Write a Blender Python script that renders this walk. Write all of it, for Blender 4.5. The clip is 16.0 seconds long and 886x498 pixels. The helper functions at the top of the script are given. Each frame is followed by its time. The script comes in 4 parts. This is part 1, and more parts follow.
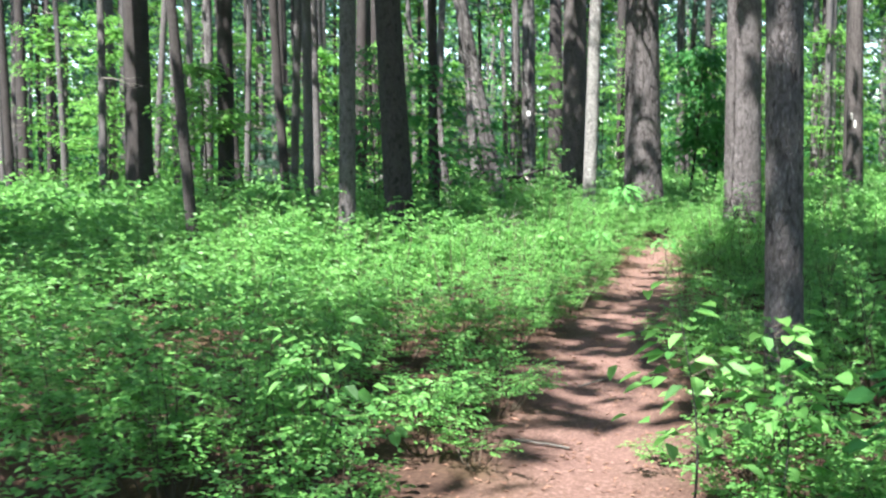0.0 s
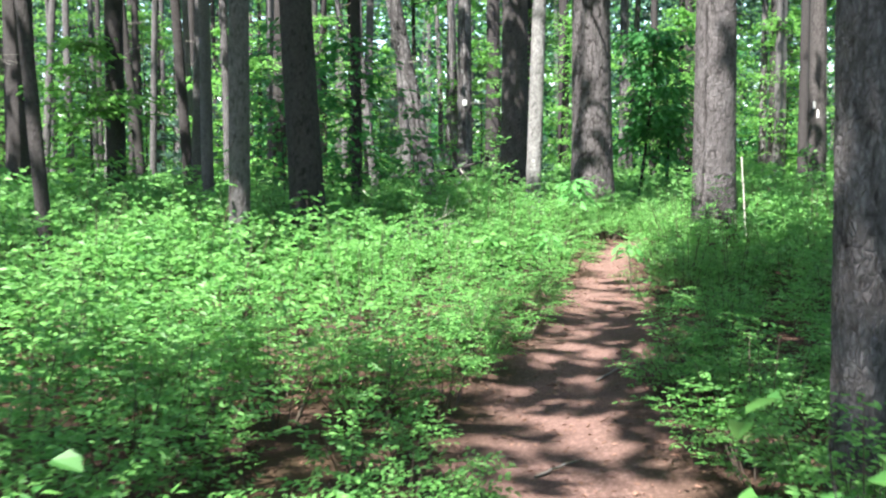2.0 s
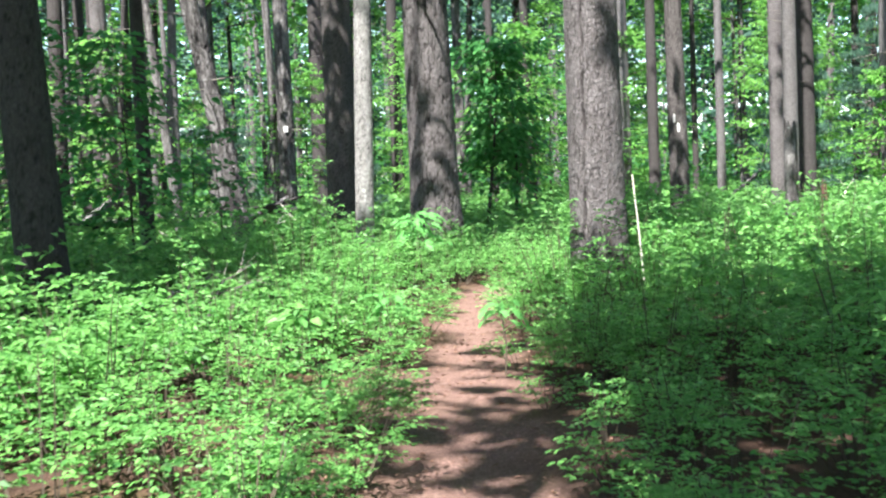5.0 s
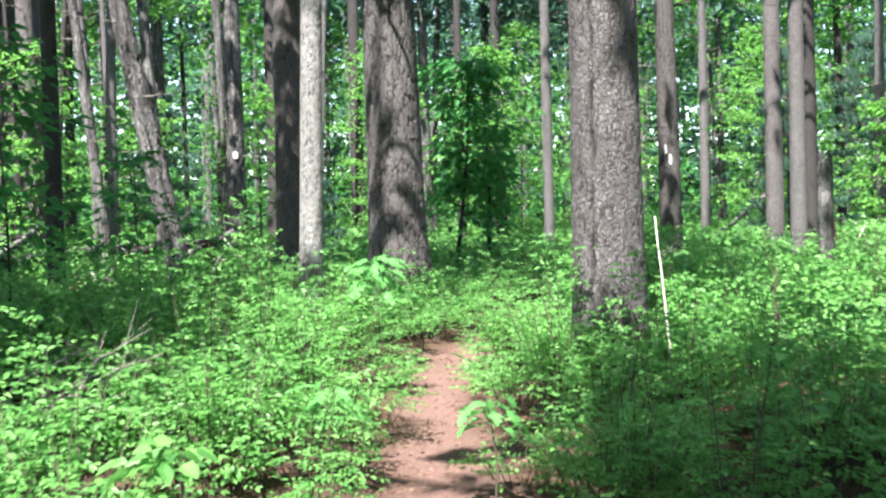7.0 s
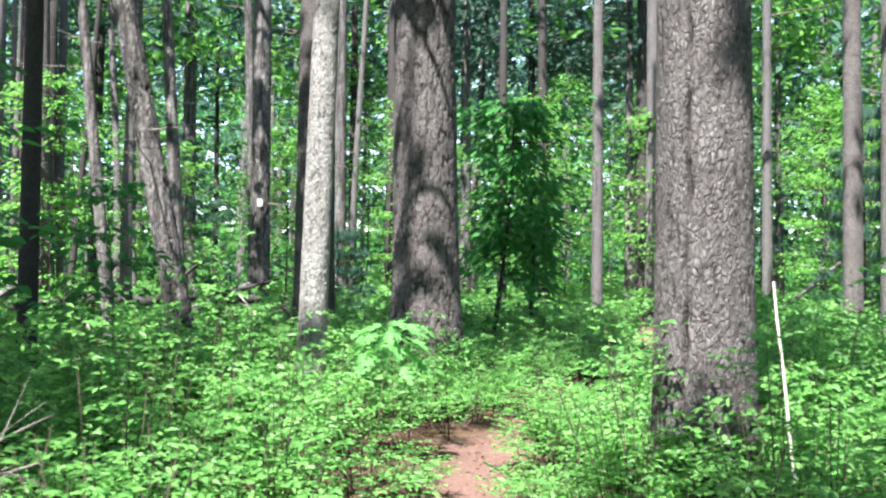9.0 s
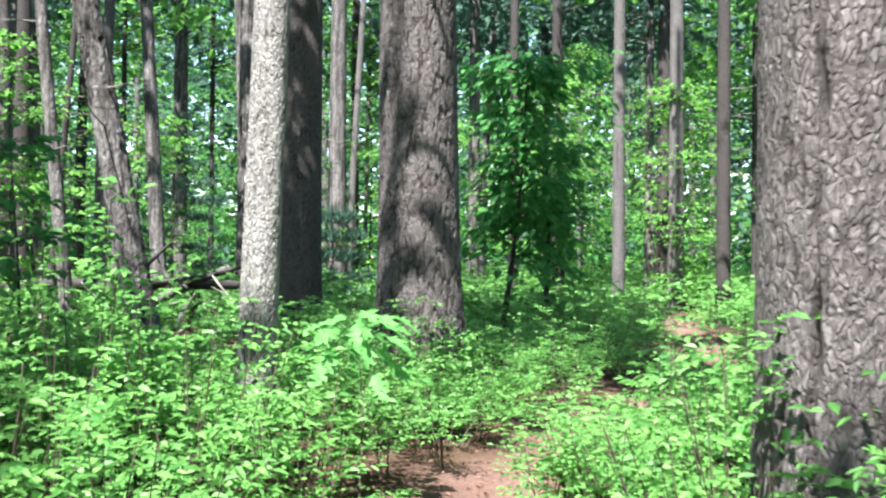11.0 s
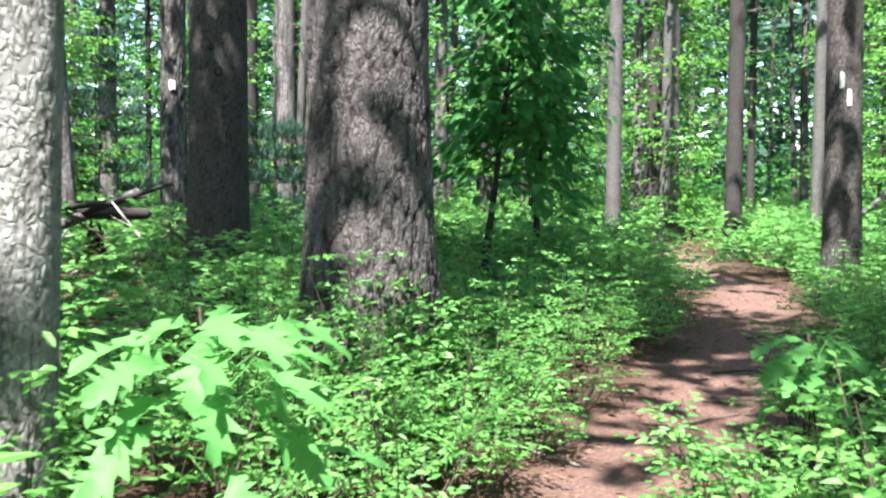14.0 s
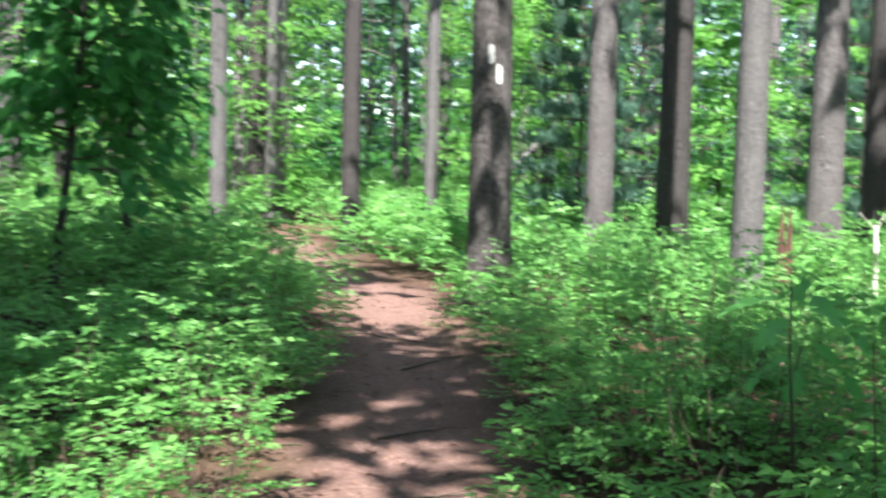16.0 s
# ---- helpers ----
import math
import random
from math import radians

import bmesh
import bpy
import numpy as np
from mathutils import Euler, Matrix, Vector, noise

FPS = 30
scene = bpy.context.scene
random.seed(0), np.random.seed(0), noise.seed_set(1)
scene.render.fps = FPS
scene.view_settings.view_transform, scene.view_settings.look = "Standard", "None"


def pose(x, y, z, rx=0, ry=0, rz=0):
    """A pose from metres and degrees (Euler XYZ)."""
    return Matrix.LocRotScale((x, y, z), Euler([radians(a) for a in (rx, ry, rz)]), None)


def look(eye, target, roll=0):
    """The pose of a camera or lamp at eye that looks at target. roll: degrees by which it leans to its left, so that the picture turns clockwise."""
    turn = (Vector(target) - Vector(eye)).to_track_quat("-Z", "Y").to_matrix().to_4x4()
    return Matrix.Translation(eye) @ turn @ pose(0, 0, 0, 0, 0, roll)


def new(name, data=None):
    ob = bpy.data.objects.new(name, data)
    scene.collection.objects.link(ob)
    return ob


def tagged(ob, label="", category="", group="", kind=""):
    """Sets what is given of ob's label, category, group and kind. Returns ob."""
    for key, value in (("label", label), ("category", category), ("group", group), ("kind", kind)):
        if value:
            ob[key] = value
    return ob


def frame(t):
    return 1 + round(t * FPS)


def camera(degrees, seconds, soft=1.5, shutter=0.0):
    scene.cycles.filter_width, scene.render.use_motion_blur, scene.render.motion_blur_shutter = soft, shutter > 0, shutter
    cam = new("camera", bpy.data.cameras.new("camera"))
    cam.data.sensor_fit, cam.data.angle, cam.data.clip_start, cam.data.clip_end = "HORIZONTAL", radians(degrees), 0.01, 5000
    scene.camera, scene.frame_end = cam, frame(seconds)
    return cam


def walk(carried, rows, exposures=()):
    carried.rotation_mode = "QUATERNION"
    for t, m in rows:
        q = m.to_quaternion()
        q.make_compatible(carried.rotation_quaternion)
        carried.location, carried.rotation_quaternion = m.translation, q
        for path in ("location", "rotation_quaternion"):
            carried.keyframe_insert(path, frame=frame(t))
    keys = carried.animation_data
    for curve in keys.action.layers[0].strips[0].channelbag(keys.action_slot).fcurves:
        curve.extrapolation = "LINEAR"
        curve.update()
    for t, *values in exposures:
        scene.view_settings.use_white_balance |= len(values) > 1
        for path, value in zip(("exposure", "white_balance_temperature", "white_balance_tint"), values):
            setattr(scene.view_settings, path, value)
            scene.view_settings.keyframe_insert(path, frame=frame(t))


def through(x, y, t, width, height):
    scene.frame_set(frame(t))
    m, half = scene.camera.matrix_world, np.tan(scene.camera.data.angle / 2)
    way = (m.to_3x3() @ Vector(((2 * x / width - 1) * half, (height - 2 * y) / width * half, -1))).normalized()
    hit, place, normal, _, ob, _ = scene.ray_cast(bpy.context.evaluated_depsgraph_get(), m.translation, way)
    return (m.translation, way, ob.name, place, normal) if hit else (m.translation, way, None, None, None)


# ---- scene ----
cam = camera(46.0, 16.0, soft=2.3, shutter=0.4)
PATH = [
    (0, (0.000, -0.000, 1.297), (0.363, 4.973, 0.925), -0.40),
    (0.5, (0.087, 0.604, 1.286), (0.528, 5.558, 0.768), -2.17),
    (1, (0.212, 1.215, 1.269), (0.570, 6.189, 0.909), -1.66),
    (1.5, (0.336, 1.814, 1.247), (0.701, 6.789, 0.911), -1.02),
    (2, (0.414, 2.454, 1.226), (1.075, 7.394, 0.832), -0.21),
    (2.5, (0.527, 3.078, 1.214), (1.127, 8.030, 0.869), 1.53),
    (3, (0.618, 3.631, 1.207), (1.533, 8.533, 0.844), 1.45),
    (3.5, (0.759, 4.125, 1.204), (1.974, 8.967, 0.929), -0.83),
    (6, (1.532, 6.790, 1.246), (3.061, 11.544, 1.002), -1.35),
    (6.5, (1.715, 7.345, 1.281), (3.228, 12.107, 1.080), 1.66),
    (7, (1.845, 7.898, 1.311), (3.441, 12.635, 1.194), -1.60),
    (7.5, (2.061, 8.393, 1.327), (3.673, 13.126, 1.335), -0.67),
    (8, (2.191, 8.891, 1.325), (3.753, 13.639, 1.446), 0.50),
    (8.5, (2.324, 9.367, 1.315), (3.932, 14.100, 1.438), -1.50),
    (9, (2.516, 9.818, 1.290), (3.938, 14.608, 1.468), 0.56),
    (9.5, (2.658, 10.317, 1.267), (4.176, 15.081, 1.336), 0.07),
    (10, (2.872, 10.779, 1.252), (4.360, 15.552, 1.339), -0.01),
    (12.5, (3.653, 13.393, 1.235), (4.878, 18.239, 1.360), 1.26),
    (13, (3.795, 13.896, 1.292), (5.024, 18.742, 1.283), 1.01),
    (13.5, (3.884, 14.368, 1.316), (5.344, 19.141, 1.023), -1.12),
    (14, (4.106, 14.833, 1.304), (5.645, 19.582, 1.038), 0.49),
    (14.5, (4.264, 15.375, 1.308), (6.137, 19.996, 0.933), -3.91),
    (15, (4.477, 15.989, 1.352), (6.985, 20.300, 1.005), 0.51),
    (15.5, (4.752, 16.488, 1.409), (7.418, 20.709, 1.144), 1.71),
    (16, (4.983, 16.942, 1.449), (8.196, 20.755, 1.079), 1.45),
]
walk(cam, [(t, look(eye, target, roll)) for t, eye, target, roll in PATH],
     exposures=[(0, 2.51)])

# ---- world and sun ----
SUN_AZ, SUN_EL = radians(232), radians(60)     # azimuth counter-clockwise from +x, towards the sun
TO_SUN = Vector((math.cos(SUN_AZ) * math.cos(SUN_EL), math.sin(SUN_AZ) * math.cos(SUN_EL), math.sin(SUN_EL)))
world = bpy.data.worlds.new("sky")
scene.world = world
world.use_nodes = True
sky = world.node_tree.nodes.new("ShaderNodeTexSky")
sky.sky_type, sky.sun_disc = "NISHITA", False
sky.sun_elevation, sky.sun_rotation = SUN_EL, math.pi / 2 - SUN_AZ
background = world.node_tree.nodes["Background"]
world.node_tree.links.new(sky.outputs[0], background.inputs[0])
background.inputs[1].default_value = 0.118
sun_lamp = bpy.data.lights.new("sun", "SUN")
sun_lamp.energy, sun_lamp.angle, sun_lamp.color = 5.0, radians(0.53), (1.0, 0.96, 0.92)
new("sun", sun_lamp).matrix_world = look(TO_SUN * 60, (0, 0, 0))

rng = np.random.default_rng(7)


# ---- materials ----
def material(name):
    m = bpy.data.materials.new(name)
    m.use_nodes = True
    return m, m.node_tree.nodes, m.node_tree.links, m.node_tree.nodes["Principled BSDF"]


def node(nodes, kind, **values):
    n = nodes.new(kind)
    for key, value in values.items():
        n.inputs[key].default_value = value
    return n


def ramp(nodes, links, source, stops):
    r = nodes.new("ShaderNodeValToRGB")
    links.new(source, r.inputs[0])
    while len(r.color_ramp.elements) < len(stops):
        r.color_ramp.elements.new(0.5)
    for element, (at, colour) in zip(r.color_ramp.elements, stops):
        element.position, element.color = at, (*colour, 1)
    return r.outputs[0]


def mix(nodes, links, factor, a, b, blend="MIX"):
    n = nodes.new("ShaderNodeMix")
    n.data_type, n.blend_type = "RGBA", blend
    for value, slot in ((factor, 0), (a, 6), (b, 7)):
        if isinstance(value, (int, float)):
            n.inputs[slot].default_value = value
        elif isinstance(value, tuple):
            n.inputs[slot].default_value = (*value, 1)
        else:
            links.new(value, n.inputs[slot])
    return n.outputs[2]


def placed(nodes, links, scale=(1, 1, 1)):
    c = nodes.new("ShaderNodeTexCoord")
    m = nodes.new("ShaderNodeMapping")
    m.inputs["Scale"].default_value = scale
    links.new(c.outputs["Object"], m.inputs["Vector"])
    return m.outputs[0]


def noise_of(nodes, links, where, scale, detail=4.0, rough=0.6):
    n = node(nodes, "ShaderNodeTexNoise", Scale=scale, Detail=detail, Roughness=rough)
    links.new(where, n.inputs["Vector"])
    return n.outputs[0]


def bark(name, dark, mid, pale, lichen, plate=30.0, joints=0.6, relief=0.8, lichen_at=0.70, streak=0.0, furrow=0.0):
    """Scaly bark: small upright plates with dark joints and flecks, broad tone changes, lichen in patches."""
    m, nodes, links, out = material(name)
    flat = placed(nodes, links)
    tall = placed(nodes, links, (1, 1, 0.42))
    long = placed(nodes, links, (1, 1, 0.12))
    warp = node(nodes, "ShaderNodeTexNoise", Scale=14.0, Detail=4.0)
    links.new(flat, warp.inputs["Vector"])
    shift = nodes.new("ShaderNodeVectorMath")
    shift.operation = "MULTIPLY_ADD"
    links.new(warp.outputs["Color"], shift.inputs[0])
    shift.inputs[1].default_value = (0.04, 0.04, 0.03)
    links.new(tall, shift.inputs[2])
    plates = nodes.new("ShaderNodeTexVoronoi")
    plates.feature = "DISTANCE_TO_EDGE"
    plates.inputs["Scale"].default_value = plate
    links.new(shift.outputs[0], plates.inputs["Vector"])
    joint = ramp(nodes, links, plates.outputs["Distance"], [(0.0, (0.12, 0.12, 0.12)), (0.08, (0.5, 0.5, 0.5)), (0.24, (1, 1, 1))])
    flecks = ramp(nodes, links, noise_of(nodes, links, placed(nodes, links, (1, 1, 0.5)), 24.0, 3.0, 0.6), [(0.385, (0, 0, 0)), (0.43, (1, 1, 1))])
    grain = noise_of(nodes, links, tall, 60.0, 6.0, 0.75)
    broad = noise_of(nodes, links, flat, 1.6, 4.0)
    runs = noise_of(nodes, links, long, 11.0, 5.0, 0.7)
    colour = ramp(nodes, links, grain, [(0.28, dark), (0.5, mid), (0.74, pale)])
    colour = mix(nodes, links, ramp(nodes, links, broad, [(0.35, (0, 0, 0)), (0.7, (0.5, 0.5, 0.5))]), colour, pale)
    if streak:
        colour = mix(nodes, links, ramp(nodes, links, runs, [(0.42, (streak,) * 3), (0.56, (0, 0, 0))]), colour, dark)
    gaps = mix(nodes, links, 1.0, joint, flecks, "MULTIPLY")
    if furrow:
        deep = noise_of(nodes, links, placed(nodes, links, (1, 1, 0.22)), 19.0, 5.0, 0.7)
        lines = ramp(nodes, links, deep, [(0.455, (1, 1, 1)), (0.50, (1 - furrow,) * 3), (0.545, (1, 1, 1))])
        gaps = mix(nodes, links, 1.0, gaps, lines, "MULTIPLY")
    shade = mix(nodes, links, joints, (1, 1, 1), gaps)
    colour = mix(nodes, links, shade, tuple(0.5 * c for c in dark), colour)
    cut = nodes.new("ShaderNodeAttribute")
    cut.attribute_name = "fissure"
    colour = mix(nodes, links, cut.outputs["Fac"], colour, tuple(0.35 * c for c in dark))
    moss = noise_of(nodes, links, flat, 4.3, 8.0, 0.72)
    colour = mix(nodes, links, ramp(nodes, links, moss, [(lichen_at, (0, 0, 0)), (lichen_at + 0.07, (0.8, 0.8, 0.8))]), colour, lichen)
    links.new(colour, out.inputs["Base Color"])
    out.inputs["Roughness"].default_value = 0.92
    out.inputs["Specular IOR Level"].default_value = 0.15
    height = mix(nodes, links, 0.4, gaps, grain)
    bump = node(nodes, "ShaderNodeBump", Strength=relief, Distance=0.015)
    links.new(height, bump.inputs["Height"])
    links.new(bump.outputs[0], out.inputs["Normal"])
    return m


def foliage(name, deep, light, through=0.45, gloss=0.55, sheen=0.14):
    """Leaves: each leaf its own shade of green, light shining through the blade."""
    m, nodes, links, out = material(name)
    geo = nodes.new("ShaderNodeNewGeometry")
    colour = ramp(nodes, links, geo.outputs["Random Per Island"], [(0.0, deep), (0.6, tuple((a + b) / 2 for a, b in zip(deep, light))), (1.0, light)])
    spots = noise_of(nodes, links, placed(nodes, links), 60.0, 3.0)
    colour = mix(nodes, links, ramp(nodes, links, spots, [(0.4, (0, 0, 0)), (0.75, (0.35, 0.35, 0.35))]), colour, tuple(c * 0.6 for c in light))
    links.new(colour, out.inputs["Base Color"])
    out.inputs["Roughness"].default_value = gloss
    out.inputs["Specular IOR Level"].default_value = sheen
    shine = node(nodes, "ShaderNodeBsdfTranslucent")
    warm = mix(nodes, links, 0.5, colour, tuple(min(1, c * 1.5) for c in light))
    links.new(warm, shine.inputs["Color"])
    both = nodes.new("ShaderNodeMixShader")
    both.inputs[0].default_value = through
    links.new(out.outputs[0], both.inputs[1])
    links.new(shine.outputs[0], both.inputs[2])
    links.new(both.outputs[0], nodes["Material Output"].inputs["Surface"])
    return m


def plain_wood(name, dark, light, scale=30.0, rough=0.85):
    m, nodes, links, out = material(name)
    where = placed(nodes, links, (1, 1, 0.15))
    grain = noise_of(nodes, links, where, scale, 6.0)
    links.new(ramp(nodes, links, grain, [(0.3, dark), (0.7, light)]), out.inputs["Base Color"])
    out.inputs["Roughness"].default_value = rough
    bump = node(nodes, "ShaderNodeBump", Strength=0.5, Distance=0.006)
    links.new(grain, bump.inputs["Height"])
    links.new(bump.outputs[0], out.inputs["Normal"])
    return m


def soil():
    """Red-brown pine duff; the trodden trail is paler and finer than the leaf litter beside it."""
    m, nodes, links, out = material("forest_soil")
    where = placed(nodes, links)
    fine = noise_of(nodes, links, where, 42.0, 8.0, 0.75)
    mid = noise_of(nodes, links, where, 7.0, 5.0)
    broad = noise_of(nodes, links, where, 1.1, 4.0)
    trail = ramp(nodes, links, fine, [(0.25, (0.052, 0.032, 0.027)), (0.5, (0.126, 0.077, 0.065)), (0.72, (0.290, 0.195, 0.168))])
    trail = mix(nodes, links, ramp(nodes, links, mid, [(0.4, (0, 0, 0)), (0.7, (0.480, 0.480, 0.480))]), trail, (0.150, 0.090, 0.076))
    litter = ramp(nodes, links, fine, [(0.3, (0.024, 0.016, 0.013)), (0.55, (0.068, 0.041, 0.031)), (0.78, (0.172, 0.110, 0.080))])
    litter = mix(nodes, links, ramp(nodes, links, broad, [(0.45, (0, 0, 0)), (0.65, (0.400, 0.400, 0.400))]), litter, (0.072, 0.056, 0.024))
    worn = nodes.new("ShaderNodeAttribute")
    worn.attribute_name = "worn"
    links.new(mix(nodes, links, worn.outputs["Fac"], litter, trail), out.inputs["Base Color"])
    out.inputs["Roughness"].default_value = 0.95
    out.inputs["Specular IOR Level"].default_value = 0.1
    bump = node(nodes, "ShaderNodeBump", Strength=1.0, Distance=0.035)
    links.new(mix(nodes, links, 0.5, fine, mid), bump.inputs["Height"])
    links.new(bump.outputs[0], out.inputs["Normal"])
    return m


PINE_BARK = bark("pine_bark", (0.048, 0.041, 0.040), (0.118, 0.107, 0.108), (0.200, 0.188, 0.190), (0.270, 0.300, 0.287), 40.0, 0.5, 1.0, 0.68, furrow=0.45)
# Dark bark, with part of the trunks' deep shade held in its colour.
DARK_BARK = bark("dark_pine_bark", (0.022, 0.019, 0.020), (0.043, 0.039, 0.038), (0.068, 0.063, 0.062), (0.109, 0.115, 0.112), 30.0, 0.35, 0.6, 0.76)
PALE_BARK = bark("pale_flaking_bark", (0.085, 0.080, 0.076), (0.250, 0.244, 0.236), (0.380, 0.376, 0.366), (0.430, 0.440, 0.425), 46.0, 0.4, 1.0, 0.58, furrow=0.35)
# Brown bark toned between pine and dark bark; half shade is in the colour.
SHADED_BARK = bark("shaded_pine_bark", (0.040, 0.035, 0.034), (0.088, 0.079, 0.077), (0.132, 0.122, 0.119), (0.150, 0.155, 0.150), 30.0, 0.5, 0.8, 0.74, furrow=0.4)
GREY_BARK = bark("grey_bark", (0.051, 0.048, 0.047), (0.106, 0.099, 0.100), (0.178, 0.173, 0.173), (0.233, 0.252, 0.248), 50.0, 0.45, 0.7, 0.68, furrow=0.5)
SNAG_WOOD = bark("weathered_split_bark", (0.034, 0.031, 0.031), (0.120, 0.113, 0.113), (0.270, 0.264, 0.258), (0.320, 0.335, 0.330), 14.0, 0.5, 0.9, 0.62, 0.85)
SHRUB_LEAF = foliage("shrub_leaf", (0.040, 0.140, 0.036), (0.175, 0.40, 0.105), 0.44, 0.45, 0.24)
OAK_LEAF = foliage("oak_leaf", (0.09, 0.28, 0.075), (0.15, 0.41, 0.12), 0.42, 0.5)
# Shade put into the colour: darker than SPRING_LEAF, for maples, thicket and far woods.
SHADED_LEAF = foliage("shaded_leaf", (0.030, 0.135, 0.038), (0.085, 0.27, 0.075), 0.48)
SPRING_LEAF = foliage("spring_leaf", (0.06, 0.19, 0.04), (0.175, 0.39, 0.088), 0.52)
NEEDLES = foliage("pine_needles", (0.03, 0.072, 0.052), (0.075, 0.15, 0.11), 0.30)
BLUE_NEEDLES = foliage("young_pine_needles", (0.04, 0.095, 0.07), (0.09, 0.17, 0.12), 0.30)
TWIG = plain_wood("brown_twig", (0.028, 0.022, 0.015), (0.075, 0.056, 0.038))
DEAD_TWIG = plain_wood("grey_dead_twig", (0.07, 0.062, 0.054), (0.20, 0.18, 0.16))
WHITE_POLE = plain_wood("bleached_barkless_wood", (0.26, 0.245, 0.21), (0.46, 0.44, 0.39))
KNOT_WOOD = plain_wood("dark_knot_wood", (0.008, 0.006, 0.005), (0.03, 0.024, 0.02))
RED_WOOD = plain_wood("rotten_red_wood", (0.035, 0.014, 0.010), (0.10, 0.04, 0.027))
DRY_LEAF = foliage("dry_leaf", (0.09, 0.048, 0.034), (0.25, 0.15, 0.11), 0.15, 0.7)
SOIL = soil()
BLAZE, blaze_nodes, blaze_links, blaze_out = material("worn_white_paint")
blaze_grain = noise_of(blaze_nodes, blaze_links, placed(blaze_nodes, blaze_links), 40.0, 5.0)
blaze_links.new(ramp(blaze_nodes, blaze_links, blaze_grain, [(0.3, (0.30, 0.30, 0.29)), (0.58, (0.66, 0.67, 0.65))]), blaze_out.inputs["Base Color"])
blaze_out.inputs["Roughness"].default_value = 0.7


# ---- the lie of the land and the trail ----
TRAIL = [(-2.0, -9.0), (-1.1, -4.0), (-0.25, 0.0), (0.75, 4.0), (1.75, 7.7), (2.75, 10.6), (3.64, 13.5), (4.3, 15.5), (4.9, 16.9), (5.65, 18.1), (6.7, 19.35),
         (8.3, 21.2), (10.3, 23.8), (11.7, 26.2), (12.6, 29.0), (14.5, 33.0)]


def along(points, step):
    """Points every step metres on a smooth line through the given ones."""
    p = np.array([points[0], *points, points[-1]], float)
    out = []
    for a, b, c, d in zip(p, p[1:], p[2:], p[3:]):
        n = max(2, int(np.hypot(*(c - b)) / step))
        for k in np.arange(n) / n:
            out.append(0.5 * (2 * b + (c - a) * k + (2 * a - 5 * b + 4 * c - d) * k * k + (3 * b - a - 3 * c + d) * k ** 3))
    return np.array(out)


TRAIL_LINE = along(TRAIL, 0.25)


def trail_distance(x, y):
    x, y = np.asarray(x, float), np.asarray(y, float)
    near = np.full(x.shape, 1e9)
    for tx, ty in TRAIL_LINE:
        near = np.minimum(near, (x - tx) ** 2 + (y - ty) ** 2)
    return np.sqrt(near)


def trail_half(y):
    """Half the width of the bare trail."""
    y = np.asarray(y, float)
    return 0.38 + 0.06 * np.clip((y - 18.6) / 1.0, 0, 1) - 0.20 * np.exp(-((y - 15.2) / 2.6) ** 2)


def lumps(x, y):
    return (0.05 * np.sin(0.9 * x + 0.4 * y + 1.0) * np.sin(0.7 * y - 0.3 * x) + 0.03 * np.sin(2.3 * x - 1.1 * y) * np.sin(1.9 * y + 0.6)
            + 0.012 * np.sin(6.1 * x + 2.0 * y) * np.sin(5.3 * y - 1.7 * x))


def land(x, y):
    """Height of the ground."""
    x, y = np.asarray(x, float), np.asarray(y, float)
    base = -0.30 + 0.018 * np.clip(y, -30, 60)
    away = trail_distance(x, y)
    hollow = np.clip(1 - away / (trail_half(y) + 0.25), 0, 1)
    return base + lumps(x, y) * np.clip(away / 1.2, 0.15, 1) - 0.05 * np.sqrt(hollow)


def height_at(x, y):
    return float(land(np.array([x]), np.array([y]))[0])


# ---- mesh helpers ----
def mesh_of(name, verts, quads=None, tris=None, smooth=False):
    """A mesh from arrays of corners, four-sided and three-sided faces."""
    verts = np.asarray(verts, np.float32).reshape(-1, 3)
    quads = np.zeros((0, 4), np.int32) if quads is None else np.asarray(quads, np.int32).reshape(-1, 4)
    tris = np.zeros((0, 3), np.int32) if tris is None else np.asarray(tris, np.int32).reshape(-1, 3)
    me = bpy.data.meshes.new(name)
    me.vertices.add(len(verts))
    me.vertices.foreach_set("co", verts.ravel())
    me.loops.add(quads.size + tris.size)
    me.loops.foreach_set("vertex_index", np.concatenate([quads.ravel(), tris.ravel()]))
    me.polygons.add(len(quads) + len(tris))
    starts = np.concatenate([np.arange(len(quads)) * 4, quads.size + np.arange(len(tris)) * 3])
    me.polygons.foreach_set("loop_start", starts.astype(np.int32))
    me.polygons.foreach_set("use_smooth", np.full(len(starts), smooth))
    me.update(calc_edges=True)
    me.validate()
    return me


def part(name, me, mat, parent=None, label=""):
    ob = new(name, me)
    if not me.materials:
        me.materials.append(mat)
    if parent:
        ob.parent = parent
    return tagged(ob, label, kind="stuff" if name in ("branchwork", "leaves", "crown", "needles") else "")


class Shape:
    """Collects corners and faces for one mesh."""

    def __init__(self):
        self.verts, self.quads, self.tris, self.count = [], [], [], 0

    def add(self, verts, quads=None, tris=None):
        verts = np.asarray(verts, float).reshape(-1, 3)
        if quads is not None and len(quads):
            self.quads.append(np.asarray(quads, int).reshape(-1, 4) + self.count)
        if tris is not None and len(tris):
            self.tris.append(np.asarray(tris, int).reshape(-1, 3) + self.count)
        self.verts.append(verts)
        self.count += len(verts)

    def arrays(self):
        return (np.concatenate(self.verts), np.concatenate(self.quads) if self.quads else np.zeros((0, 4), int),
                np.concatenate(self.tris) if self.tris else np.zeros((0, 3), int))

    def mesh(self, name, smooth=False):
        return mesh_of(name, *self.arrays(), smooth=smooth)


